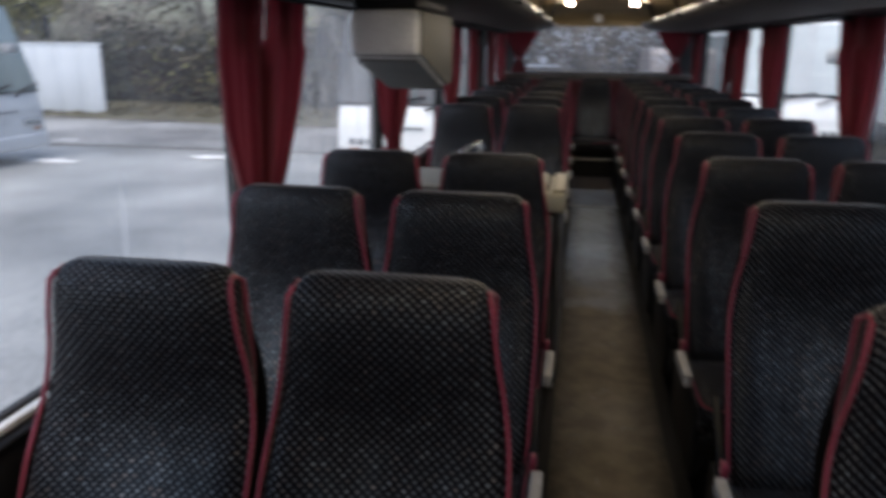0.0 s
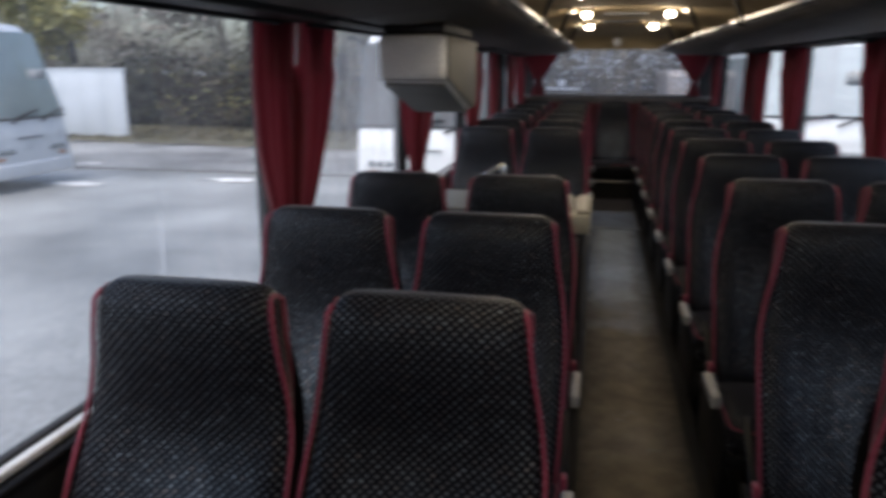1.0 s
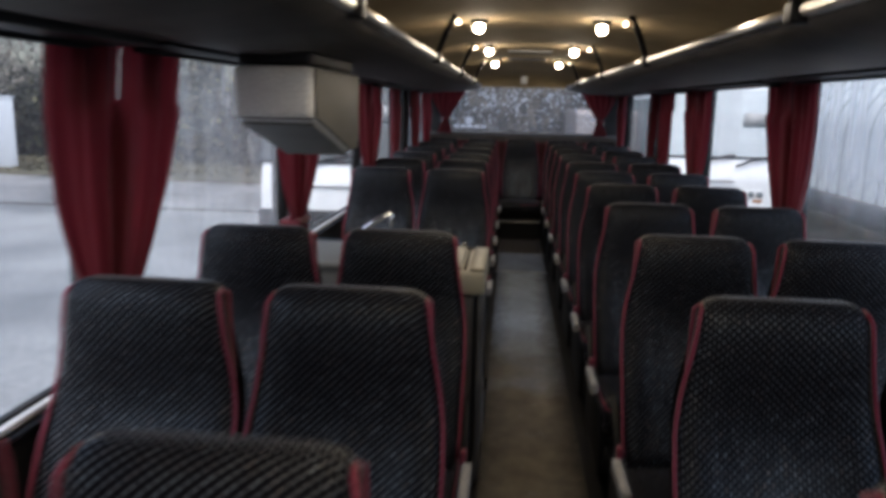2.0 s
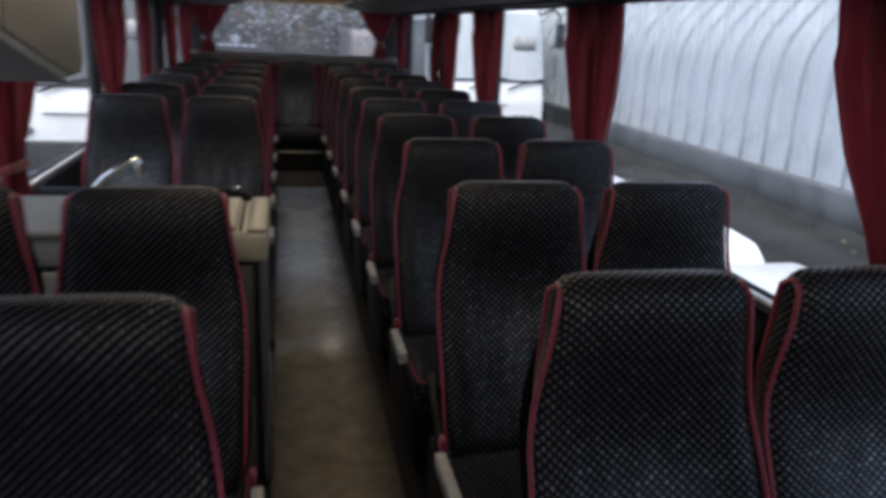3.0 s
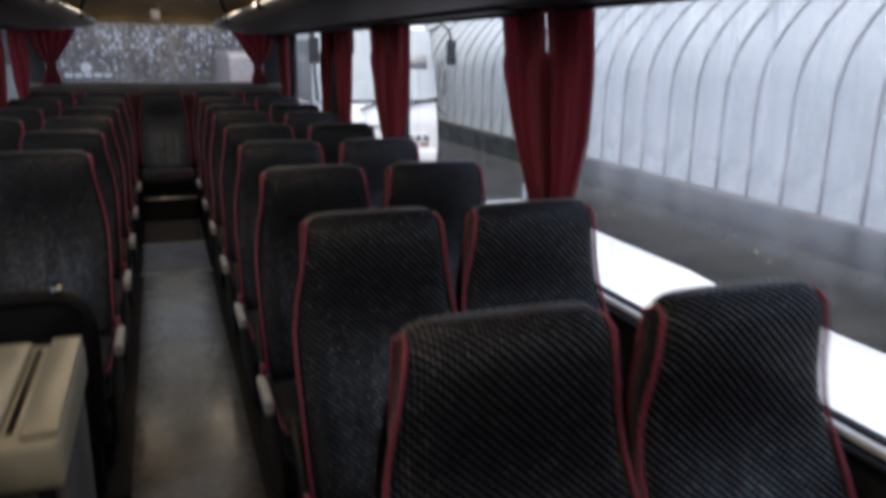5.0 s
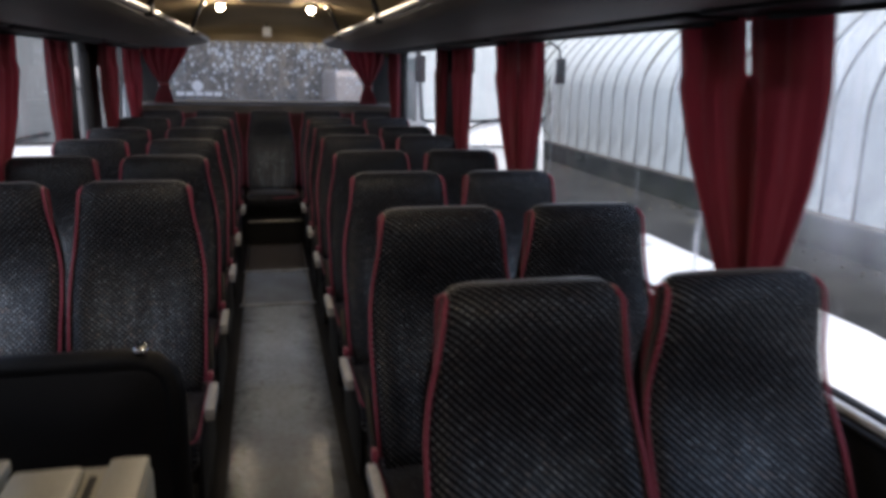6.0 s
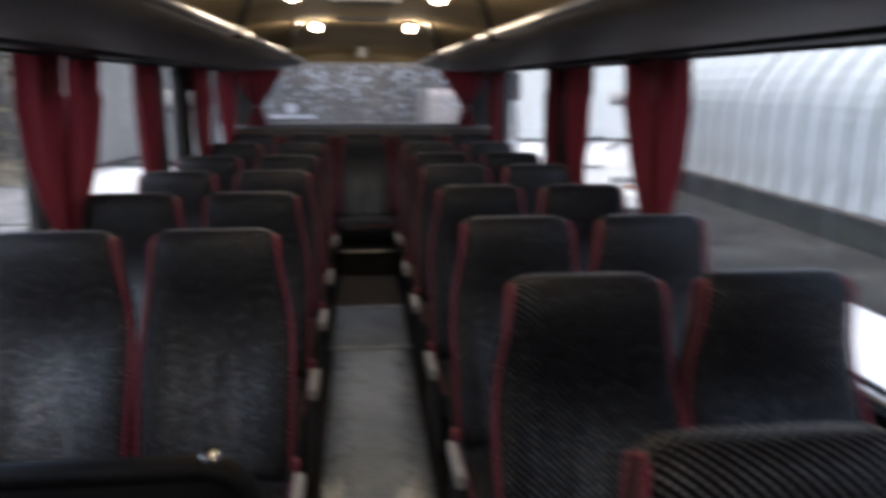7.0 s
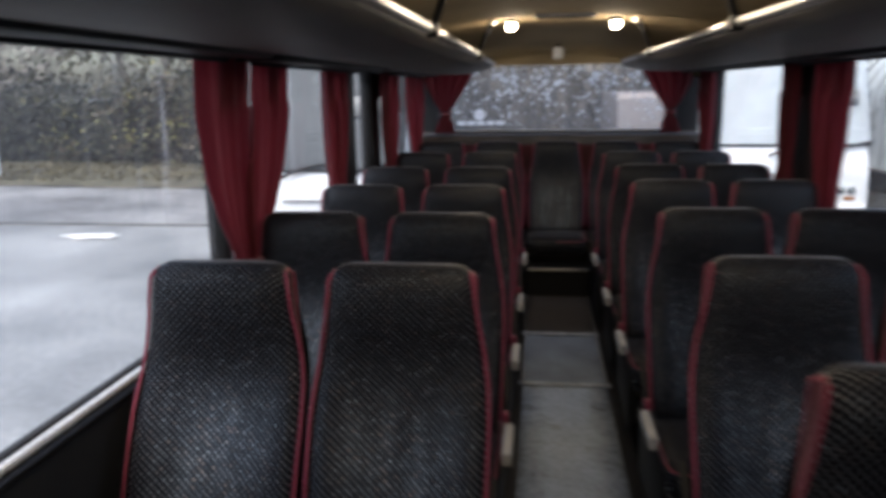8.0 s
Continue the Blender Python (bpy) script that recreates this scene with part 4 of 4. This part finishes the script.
part("seam", bm_box(-0.98, -0.73, 2.094, 2.099, 1.392, 1.397), DARK_METAL, tv, smooth=False)
part("mount", bm_box(-0.97, -0.74, 2.13, 2.74, 1.555, 1.60, 0.01), BLACK, tv, "dark mounting plate")


# ---- outside ----
GZ = -1.2


def ground_fn(u, v):
    x, y = (u - 0.5) * 2, (v - 0.5) * 2
    x, y = math.copysign(abs(x) ** 2.2, x) * 400, math.copysign(abs(y) ** 2.2, y) * 400
    near = math.exp(-((x / 40) ** 2 + (y / 60) ** 2))
    return (x, y + 5, GZ + near * 0.02 * noise.noise(Vector((x * 0.3, y * 0.3, 0))))


structure("ground", bm_grid(ground_fn, 120, 120), GROUND, "wide wet grey asphalt yard with gravel", True)
structure("verge", bm_grid(lambda u, v: (-32 + 34 * u, 24.5 + 9 * v - 3 * u, GZ + 0.05 + 0.06 * noise.noise(Vector((u * 40, v * 12, 0)))), 90, 24), mat("leafy verge soil", (0.085, 0.078, 0.048), 0.95, noise_scale=1.5, noise_amt=0.45, grain=20, grain_amt=0.4, bump=0.6, bump_scale=30), "leafy verge in front of the hedge", True)
# mossy asphalt, with the shade between shed and coaches painted into its dark colour
structure("pavement_shed", bm_grid(lambda u, v: (2.7 + 5.7 * u + 0.25 * noise.noise(Vector((v * 30, u, 5))) * (1 - u), -14 + 40 * v, GZ + 0.012), 24, 60), mat("mossy asphalt darkened with shade", (0.034, 0.035, 0.033), 0.8, spec=0.15, noise_scale=0.9, noise_amt=0.45, grain=16, grain_amt=0.3, bump=0.3, bump_scale=50), "wet mossy asphalt along the shed, darkened with the shade painted in", True)
structure("pavement_far", bm_grid(lambda u, v: (-34 + 32 * u, 17.13 + (8.2 - 2.6 * u) * v, GZ + 0.022), 20, 8), mat("patchy dark wet asphalt", (0.21, 0.21, 0.208), 0.5, noise_scale=0.5, noise_amt=0.5, grain=5, grain_amt=0.35, bump=0.3, bump_scale=40), "patchy darker asphalt beyond the kerb line", True)
structure("kerb", bm_box(-30, -4, 17.0, 17.12, GZ - 0.05, GZ + 0.03, 0.008), mat("dirty kerb stone", (0.10, 0.10, 0.095), 0.8, noise_scale=1.5, noise_amt=0.5, grain=12), "low worn kerb line across the yard")


def scatter(name, label, category, material, n, place, size, seed, kind="stuff", slim=0.6, upright=0.0):
    """Many small leaves as one object: place(rng, n) gives the middles."""
    rng = np.random.default_rng(seed)
    c = place(rng, n)
    n = len(c)
    a, b = rng.normal(size=(n, 3)), rng.normal(size=(n, 3))
    a[:, 2] += upright * np.sign(a[:, 2])
    a /= np.linalg.norm(a, axis=1)[:, None]
    b -= (a * b).sum(1)[:, None] * a
    b /= np.linalg.norm(b, axis=1)[:, None]
    r = size * rng.uniform(0.5, 1.5, (n, 1))
    quad = np.stack([c - a * r, c + b * r * slim, c + a * r, c - b * r * slim], 1).reshape(-1, 3)
    me = bpy.data.meshes.new(name)
    me.from_pydata(quad.tolist(), [], np.arange(4 * n).reshape(-1, 4).tolist())
    me.materials.append(material)
    return tagged(new(name, me), label, category, kind=kind)


def clumps(rng, n, centres, spread):
    c = np.array(centres)[rng.integers(0, len(centres), n)]
    return c + rng.normal(size=(n, 3)) * np.array(spread)


def hedge_place(rng, n):
    cs = []
    for _ in range(420):
        x = rng.uniform(-36, 2)
        top = 2.5 + 0.8 * math.sin(x * 0.6) * math.sin(x * 0.23 + 1) + rng.uniform(-0.8, 0.9)
        cs.append((x, 30.5 - 0.09 * (x + 16) + rng.uniform(-1.0, 1.6), GZ + rng.uniform(0.2, max(0.8, top))))
    return clumps(rng, n, cs, (0.45, 0.4, 0.35))


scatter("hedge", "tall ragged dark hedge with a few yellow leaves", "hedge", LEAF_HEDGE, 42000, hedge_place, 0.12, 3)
# a dark sheet inside the hedge paints in the shade between its leaves
structure("backdrop_hedge_core", bm_grid(lambda u, v: (-38 + 42 * u, 32.2 - 3.4 * u + 0.5 * noise.noise(Vector((u * 30, v * 4, 1))), GZ + (2.2 + 0.8 * noise.noise(Vector((u * 14, 0, 3)))) * v), 120, 8), mat("painted hedge shade", (0.012, 0.013, 0.010), 0.95, noise_scale=1.2, noise_amt=0.5, grain=8), "dark sheet inside the hedge that paints in its inner shade", True)


def thicket_place(rng, n):
    cs = [(rng.uniform(-38, 3), 33 + rng.uniform(-0.8, 2.5), GZ + rng.uniform(1.6, 7.5)) for _ in range(420)]
    return clumps(rng, n, cs, (0.55, 0.45, 0.6))


scatter("thicket", "grey tangle of bare twigs behind the hedge", "thicket", LEAF_TWIGS, 9000, thicket_place, 0.45, 4, slim=0.05, upright=1.2)


def tree(x, y, height, crown, material, seed, leaves, size, label, spread=1.0):
    rnd = random.Random(seed)
    t = base("tree", label, "tree", "yard trees", at=(x, y, GZ))
    bm = bmesh.new()
    tips = []

    def limb(p, d, length, r, depth):
        pts, q = [p], p
        for k in range(4):
            d = (d + Vector((rnd.uniform(-0.22, 0.22), rnd.uniform(-0.22, 0.22), rnd.uniform(-0.05, 0.15)))).normalized()
            q = q + d * length / 4
            pts.append(q)
        rings = []
        for i, s in enumerate(pts):
            rr = r * (1 - 0.55 * i / 4)
            side = d.cross(Vector((0.3, 0.8, 0.2))).normalized()
            up = d.cross(side)
            rings.append([bm.verts.new(s + rr * (math.cos(a) * side + math.sin(a) * up)) for a in (2 * math.pi * j / 6 for j in range(6))])
        for a, b in zip(rings, rings[1:]):
            for j in range(6):
                bm.faces.new((a[j], a[(j + 1) % 6], b[(j + 1) % 6], b[j]))
        if depth == 0:
            tips.extend(pts[2:])
            return
        for k in range(rnd.randint(3, 4)):
            a = rnd.uniform(0, 6.28)
            nd = (d * 0.8 + Vector((math.cos(a), math.sin(a), rnd.uniform(0.0, 0.5))) * 0.75 * spread).normalized()
            limb(pts[rnd.randint(2, 4)], nd, length * rnd.uniform(0.55, 0.75), r * 0.45, depth - 1)

    limb(Vector((0, 0, -0.1)), Vector((0, 0, 1)), height * 0.5, height * 0.022, 3)
    part("trunk", bm, BARK, t)
    cs = [tuple(p) for p in tips]
    ob = scatter("crown", "", "", material, leaves, lambda rng, n: clumps(rng, n, cs, (crown, crown, crown)), size, seed, kind="")
    ob.parent = t
    return t


tree(-25.2, 31.0, 7.0, 0.38, LEAF_YELLOW, 11, 6500, 0.13, "autumn tree with thin yellow-green leaves")
tree(-20.5, 32.5, 6.5, 0.4, LEAF_TWIGS, 12, 1600, 0.12, "almost bare grey-brown tree")
for k, (x, y, h) in enumerate(((-29, 34, 9), (-16.5, 33.5, 9), (-13, 34.5, 10), (-9.5, 33, 8.5), (-6, 34.5, 9.5), (-2.5, 32, 8), (-17.5, 36, 11))):
    tree(x, y, h, 0.35, LEAF_TWIGS, 30 + k, 1500, 0.09, "almost bare grey-brown tree")
for k, (x, y, h) in enumerate(((-3.0, 24.5, 7), (-0.8, 26, 8), (1.4, 25, 7.5), (3.2, 27, 8), (-5.0, 27, 8), (5.8, 28, 8))):
    tree(x, y, h, 0.4, LEAF_TWIGS, 50 + k, 3200, 0.10, "almost bare tree behind the coach", 1.3)


def back_hedge(rng, n):
    cs = [(rng.uniform(-9, 8), 24 + rng.uniform(-1, 2), GZ + rng.uniform(0.3, 4.6)) for _ in range(150)]
    return clumps(rng, n, cs, (0.5, 0.4, 0.4))


scatter("shrubs", "tangled shrubs and bare twigs beyond the rear window", "shrubs", LEAF_REAR, 6500, back_hedge, 0.36, 8, slim=0.06, upright=1.2)


def autumn_place(rng, n):
    cs = [(rng.uniform(-18.0, -9.5), 29.2 + rng.uniform(-0.5, 0.8), GZ + 0.4 + 3.6 * rng.uniform(0, 1) ** 1.6) for _ in range(46)]
    return clumps(rng, n, cs, (0.4, 0.3, 0.4))


scatter("autumn_shrubs", "brown autumn shrubs with a few pale leaves before the hedge", "shrubs", LEAF_BROWN, 2600, autumn_place, 0.11, 21)
scatter("hedge_leaves", "last yellow-green leaves on the hedge", "leaves", LEAF_YELLOW, 420, lambda rng, n: clumps(rng, n, [(rng.uniform(-20, -6), 29.0 + rng.uniform(-0.4, 0.5), GZ + rng.uniform(0.8, 3.4)) for _ in range(60)], (0.30, 0.2, 0.25)), 0.075, 22)
scatter("fallen_leaves", "scattered fallen leaves on the verge", "leaves", LEAF_GROUND, 5000, lambda rng, n: np.c_[rng.uniform(-30, 0, n), rng.uniform(24, 30, n), np.full(n, GZ + 0.1)], 0.07, 9)
scatter("yard_leaves", "fallen leaves along the shed plinth", "leaves", LEAF_GROUND, 420, lambda rng, n: np.c_[7.9 + rng.normal(size=n) * 0.3, rng.uniform(3, 34, n), np.full(n, GZ + 0.03)], 0.032, 10)

# worn white road paint, in torn patches
ROAD_PAINT = mat("worn white road paint", (0.80, 0.80, 0.80), 0.6, noise_scale=3, noise_amt=0.1)
for k, (x, y, a, b) in enumerate(((-8.55, 15.75, 0.62, 0.24), (-11.9, 14.45, 0.7, 0.22), (-13.9, 17.9, 0.35, 0.12))):
    bm = bmesh.new()
    ring = [bm.verts.new((a * (1 + 0.6 * noise.noise(Vector((math.cos(q) * 1.8, math.sin(q) * 1.8, k * 7.0)))) * math.cos(q), b * (1 + 0.9 * noise.noise(Vector((math.cos(q) * 2.5, math.sin(q) * 2.5, k * 5.0)))) * math.sin(q), 0)) for q in np.linspace(0, 6.2, 44)]
    bm.faces.new(ring)
    ob = tagged(part("road_marking", bm, ROAD_PAINT, None, smooth=False), "worn torn patch of white road paint", "road marking", "road markings")
    ob.location = (x, y, GZ + 0.03)

# ---- shed: arched white sheet-metal hall on a concrete plinth ----
shed = base("shed", "long white arched sheet-metal hall on a mossy concrete plinth", "shed", at=(8.35, 0, 0))
part("plinth", bm_prism([(-0.16, GZ - 0.1), (-0.14, GZ + 0.48), (-0.12, GZ + 0.50), (0.6, GZ + 0.55), (0.6, GZ - 0.1)], "y", -14, 60), CONCRETE, shed, "mossy stained concrete plinth", smooth=False)


part("ledge", bm_box(-0.175, 0.30, -14, 60, GZ + 0.505, GZ + 0.545, 0.012), mat("damp brown-grey ledge", (0.06, 0.055, 0.046), 0.8, noise_scale=1.8, noise_amt=0.5, grain=14, grain_amt=0.4, bump=0.5, bump_scale=30), shed, "damp brown-grey ledge")


def arch(z):
    """How far the sheet leans in at a height above the plinth."""
    h = max(0.0, z - 1.55)
    return 0.05 + 0.38 * h ** 2


PITCH = 0.70
heights = [0.0, 0.6, 1.2, 1.55, 1.8, 2.05, 2.3, 2.6, 2.9, 3.2, 3.5]
sheet_mesh = bmesh.new()
prof = [(0.0, 0.0), (PITCH * 0.40, -0.015), (PITCH * 0.855, 0.0), (PITCH * 0.87, 0.13), (PITCH * 0.96, 0.13), (PITCH * 0.985, 0.0)]
cols = [[sheet_mesh.verts.new((arch(z) + d + 0.006 * (z > 1.4), y, GZ + 0.54 + z)) for z in heights] for y, d in prof]
for a, b in zip(cols, cols[1:]):
    for k in range(len(heights) - 1):
        sheet_mesh.faces.new((a[k], a[k + 1], b[k + 1], b[k]))
first_sheet = part("sheet", sheet_mesh, SHED, shed, smooth=False)
first_sheet.location.y = -12
joint = bmesh.new()
cols = [[joint.verts.new((arch(z) + 0.011, y, GZ + 0.54 + z)) for z in heights] for y in (PITCH * 0.862, PITCH * 0.972)]
for k in range(len(heights) - 1):
    joint.faces.new((cols[0][k], cols[0][k + 1], cols[1][k + 1], cols[1][k]))
JOINT = mat("dark groove strip", (0.035, 0.04, 0.04), 0.8, noise_scale=1.1, noise_amt=0.5, grain=12)
joint_mesh = part("joint", joint, JOINT, first_sheet, "dark recessed joint", smooth=False).data
k = 1
while -12 + PITCH * k < 55:
    ob = new("sheet", first_sheet.data)
    ob.parent = shed
    rr = random.Random(k)
    ob.location = (rr.uniform(-0.008, 0.008), -12 + PITCH * k, rr.uniform(-0.05, 0.01))
    jo = new("joint", joint_mesh)
    jo.parent = ob
    k += 1
part("lap_joint", bm_box(0.042, 0.06, -12, 55, GZ + 1.78, GZ + 1.80), mat("grey lap seam", (0.48, 0.51, 0.54), 0.6), shed, smooth=False)


# ---- vehicles ----
def wheel(parent, x, y, r=0.32, w=0.22):
    t = part("tyre", bm_disc((x, y, GZ + r), r, w, "x", 28), RUBBER, parent)
    part("rim", bm_disc((x + (0.02 if x > 0 else -0.02), y, GZ + r), r * 0.6, w, "x", 20), ALU, t, "metal wheel rim")


def parked_car(x, y, length, roof, label):
    """A white hatchback, nose towards +y."""
    car = base("car", label, "car", "cars beside the coach", at=(x, y, 0))
    L, g = length / 2, GZ
    prof = [(-L, g + 0.35), (-L, g + 0.95), (-L + 0.06, roof - 0.12), (-L + 0.14, roof - 0.02), (-L + 0.4, roof), (L * 0.22, roof), (L * 0.34, roof - 0.06), (L * 0.66, g + 0.98), (L * 0.95, g + 0.85), (L, g + 0.6), (L, g + 0.3), (L * 0.5, g + 0.2), (-L * 0.5, g + 0.2)]
    bm = bm_prism(prof, "x", -0.84, 0.84)
    for v in bm.verts:
        if v.co.z > g + 0.9:
            v.co.x *= 1 - 0.20 * (v.co.z - g - 0.9) / (roof - g - 0.9)
    bmesh.ops.bevel(bm, geom=list(bm.edges), offset=0.05, segments=3, affect="EDGES", profile=0.5)
    part("body", bm, WHITE_PAINT, car)
    for s in (-1, 1):
        out = [(-L + 0.45, g + 1.02), (-L + 0.62, roof - 0.14), (L * 0.26, roof - 0.14), (L * 0.55, g + 1.02)]
        bm = bmesh.new()
        bm.faces.new([bm.verts.new((s * (0.845 - 0.168 * (z - g - 0.9) / (roof - g - 0.9)), yy, z)) for yy, z in out])
        part("side_window", bm, SCREEN, car, smooth=False)
        part("door_mirror", bm_box(*sorted((s * 0.86, s * 1.0)), L * 0.42, L * 0.50, g + 0.98, g + 1.12, 0.03), BLACK, car)
        for yy in (-L * 0.62, L * 0.64):
            wheel(car, s * 0.74, yy)
    return car


front_car = parked_car(2.0, 1.95, 4.1, 0.30, "white estate car parked tail to tail beside the coach")
front_car.rotation_euler.z = math.pi
parked_car(2.02, 6.17, 4.1, 0.30, "white estate car parked close beside the coach")


def coach(at, turn, label, paint, screen_foot=1.44, width=2.5, height=3.3, length=10.0, bumper=None, glass=None):
    """A parked coach: its nose at the origin looks along -y."""
    c = base("parked_coach", label, "coach", "parked coaches", at=at)
    c.rotation_euler.z = radians(turn)
    w, top = width / 2, height
    glass = glass or SCREEN
    prof = [(0.0, 0.32), (-0.10, 0.55), (-0.06, 1.20), (0.0, 1.40), (0.62, top - 0.30), (0.95, top - 0.05), (1.5, top), (length, top), (length, 0.32)]
    bm = bm_prism(prof, "x", -w, w)
    bmesh.ops.bevel(bm, geom=[e for e in bm.edges], offset=0.09, segments=3, affect="EDGES", profile=0.5)
    part("body", bm, paint, c)
    z0, z1 = screen_foot, top - 0.22

    def front(u, v):
        a = (u - 0.5) * 2
        z = z0 + (z1 - z0) * v
        y = 0.62 * (z - 1.40) / (top - 1.70) - 0.035
        wrap = max(0.0, abs(a) - 0.9) / 0.1  # the glass turns round the corners
        return (math.copysign(min(1.0, abs(a) / 0.9) * (w + 0.012), a), y + 0.5 * wrap, z)

    ws = part("windscreen", bm_grid(front, 40, 8), glass, c, "tinted wrap-round windscreen")
    for a in (0.04, 0.96):
        part("pillar", bm_tube([Vector(front(a, v)) + Vector((0, -0.01, 0)) for v in (0.0, 0.5, 1.0)], 0.035, 6), BLACK, ws, "black corner pillar")
    part("lower_seal", bm_tube([Vector(front(0.052 + 0.896 * k / 8, 0.0)) for k in range(9)], 0.022, 6), BLACK, ws)
    for a in (-0.45, 0.42):
        part("wiper", bm_tube([(a, -0.06, 1.46), (a + 0.35, -0.01, 1.60), (a + 0.85, 0.03, 1.70)], 0.024, 6), BLACK, ws)
    part("destination_card", bm_box(0.60, 1.08, 0.28, 0.30, 2.30, 2.58), TRIM, ws, "pale card behind the windscreen")
    if bumper:
        part("bumper", bm_box(-w - 0.01, w + 0.01, -0.18, 0.30, 0.26, 0.72, 0.05, 3), bumper, c, "dark grey bumper")
    else:
        part("bumper", bm_box(-w + 0.06, w - 0.06, -0.16, 0.05, 0.30, 0.62, 0.05, 3), paint, c)
    part("grille", bm_box(-0.4, 0.4, -0.10, -0.06, 1.13, 1.145, 0.004), BLACK, c)
    for s in (-1, 1):
        for k in range(3):
            part("headlamp", bm_disc((s * (w - 0.30 - 0.17 * k), -0.10, 0.88), 0.065, 0.05, "y", 16), SCREEN, c, "round headlamp")
        part("indicator", bm_box(*sorted((s * (w - 0.42), s * (w - 0.24))), -0.11, -0.07, 0.70, 0.76, 0.01), mat("amber lens", (0.35, 0.13, 0.02), 0.3), c)
        arm = part("mirror_arm", bm_tube([(s * (w - 0.1), 0.30, top - 0.25), (s * (w + 0.06), 0.0, top - 0.12), (s * (w + 0.15), -0.20, top - 0.24), (s * (w + 0.17), -0.24, top - 0.42)], 0.025, 8), BLACK, c)
        part("mirror", bm_box(*sorted((s * (w + 0.07), s * (w + 0.27))), -0.32, -0.22, top - 0.92, top - 0.42, 0.03), BLACK, arm, "black mirror head")
        part("side_glass", bm_box(*sorted((s * (w - 0.01), s * (w + 0.012))), 0.9, length - 0.3, 1.55, top - 0.45, 0.005), SCREEN, c, "dark side windows")
        for yy in (2.2, length - 3.0):
            t = part("tyre", bm_disc((s * (w - 0.16), yy, 0.48), 0.48, 0.30, "x", 28), RUBBER, c)
            part("rim", bm_disc((s * (w - 0.15), yy, 0.48), 0.29, 0.30, "x", 20), ALU, t, "metal wheel rim")
    return c


coach((-12.4, 13.8, GZ), 90, "silver-white touring coach parked across the yard", SILVER_PAINT, 1.54, height=3.6, glass=mat("green-grey windscreen glass", (0.19, 0.235, 0.235), 0.06, spec=1.0, noise_scale=0.9, noise_amt=0.2))
coach((-3.35, 13.0, GZ), 0, "white touring coach with a dark bumper parked behind on the yard", WHITE_PAINT, 1.56, bumper=DARK_METAL, glass=mat("grey windscreen glass", (0.065, 0.075, 0.083), 0.12, spec=0.3, noise_scale=0.9, noise_amt=0.25))
# the sky's reflection on this windscreen is put into its pale colour
coach((4.25, 16.4, GZ), 0, "white touring coach parked behind near the shed", WHITE_PAINT, 1.64, glass=mat("windscreen glass with sky painted in", (0.42, 0.46, 0.475), 0.06, spec=1.0, noise_scale=0.9, noise_amt=0.2))

VAN_PAINT = mat("grey-white van paint", (0.17, 0.165, 0.17), 0.45, noise_scale=1.5, noise_amt=0.1, grain=30, grain_amt=0.05, coat=0.3)
van = base("van", "grey-white panel van parked behind the coach, tail on", "van", at=(2.42, 19.0, GZ))
prof = [(0.0, 0.35), (0.0, 1.2), (0.10, 2.45), (0.22, 2.58), (4.0, 2.55), (4.6, 1.3), (5.0, 1.1), (5.0, 0.35)]
bm = bm_prism(prof, "x", -0.95, 0.95)
bmesh.ops.bevel(bm, geom=list(bm.edges), offset=0.07, segments=3, affect="EDGES", profile=0.5)
part("body", bm, VAN_PAINT, van)
for s in (-1, 1):
    part("rear_door", bm_box(*sorted((s * 0.012, s * 0.86)), -0.03, 0.06, 0.5, 1.18, 0.012), VAN_PAINT, van)
    part("tail_lamp", bm_box(*sorted((s * 0.80, s * 0.92)), -0.035, 0.05, 0.8, 1.15, 0.01), PIPING, van, "red tail lamp")
    for yy in (1.0, 4.0):
        part("tyre", bm_disc((s * 0.83, yy, 0.34), 0.34, 0.22, "x", 24), RUBBER, van)

# ---- white board fence beside the hedge ----
fence = base("fence", "white painted board fence at the back of the yard", "fence", at=(-20.05, 25.2, GZ))
for k in range(7):
    x = -4.0 + 0.92 * k
    part("board", bm_box(x, x + 0.9, -0.02, 0.02, 0.05, 2.50, 0.006), FENCE, fence)
for k in range(4):
    part("post", bm_box(-4.1 + 2.1 * k, -3.98 + 2.1 * k, 0.02, 0.14, 0.0, 2.56, 0.01), FENCE, fence)
part("cap_rail", bm_box(-4.1, 2.46, -0.05, 0.08, 2.502, 2.58, 0.01), FENCE, fence)
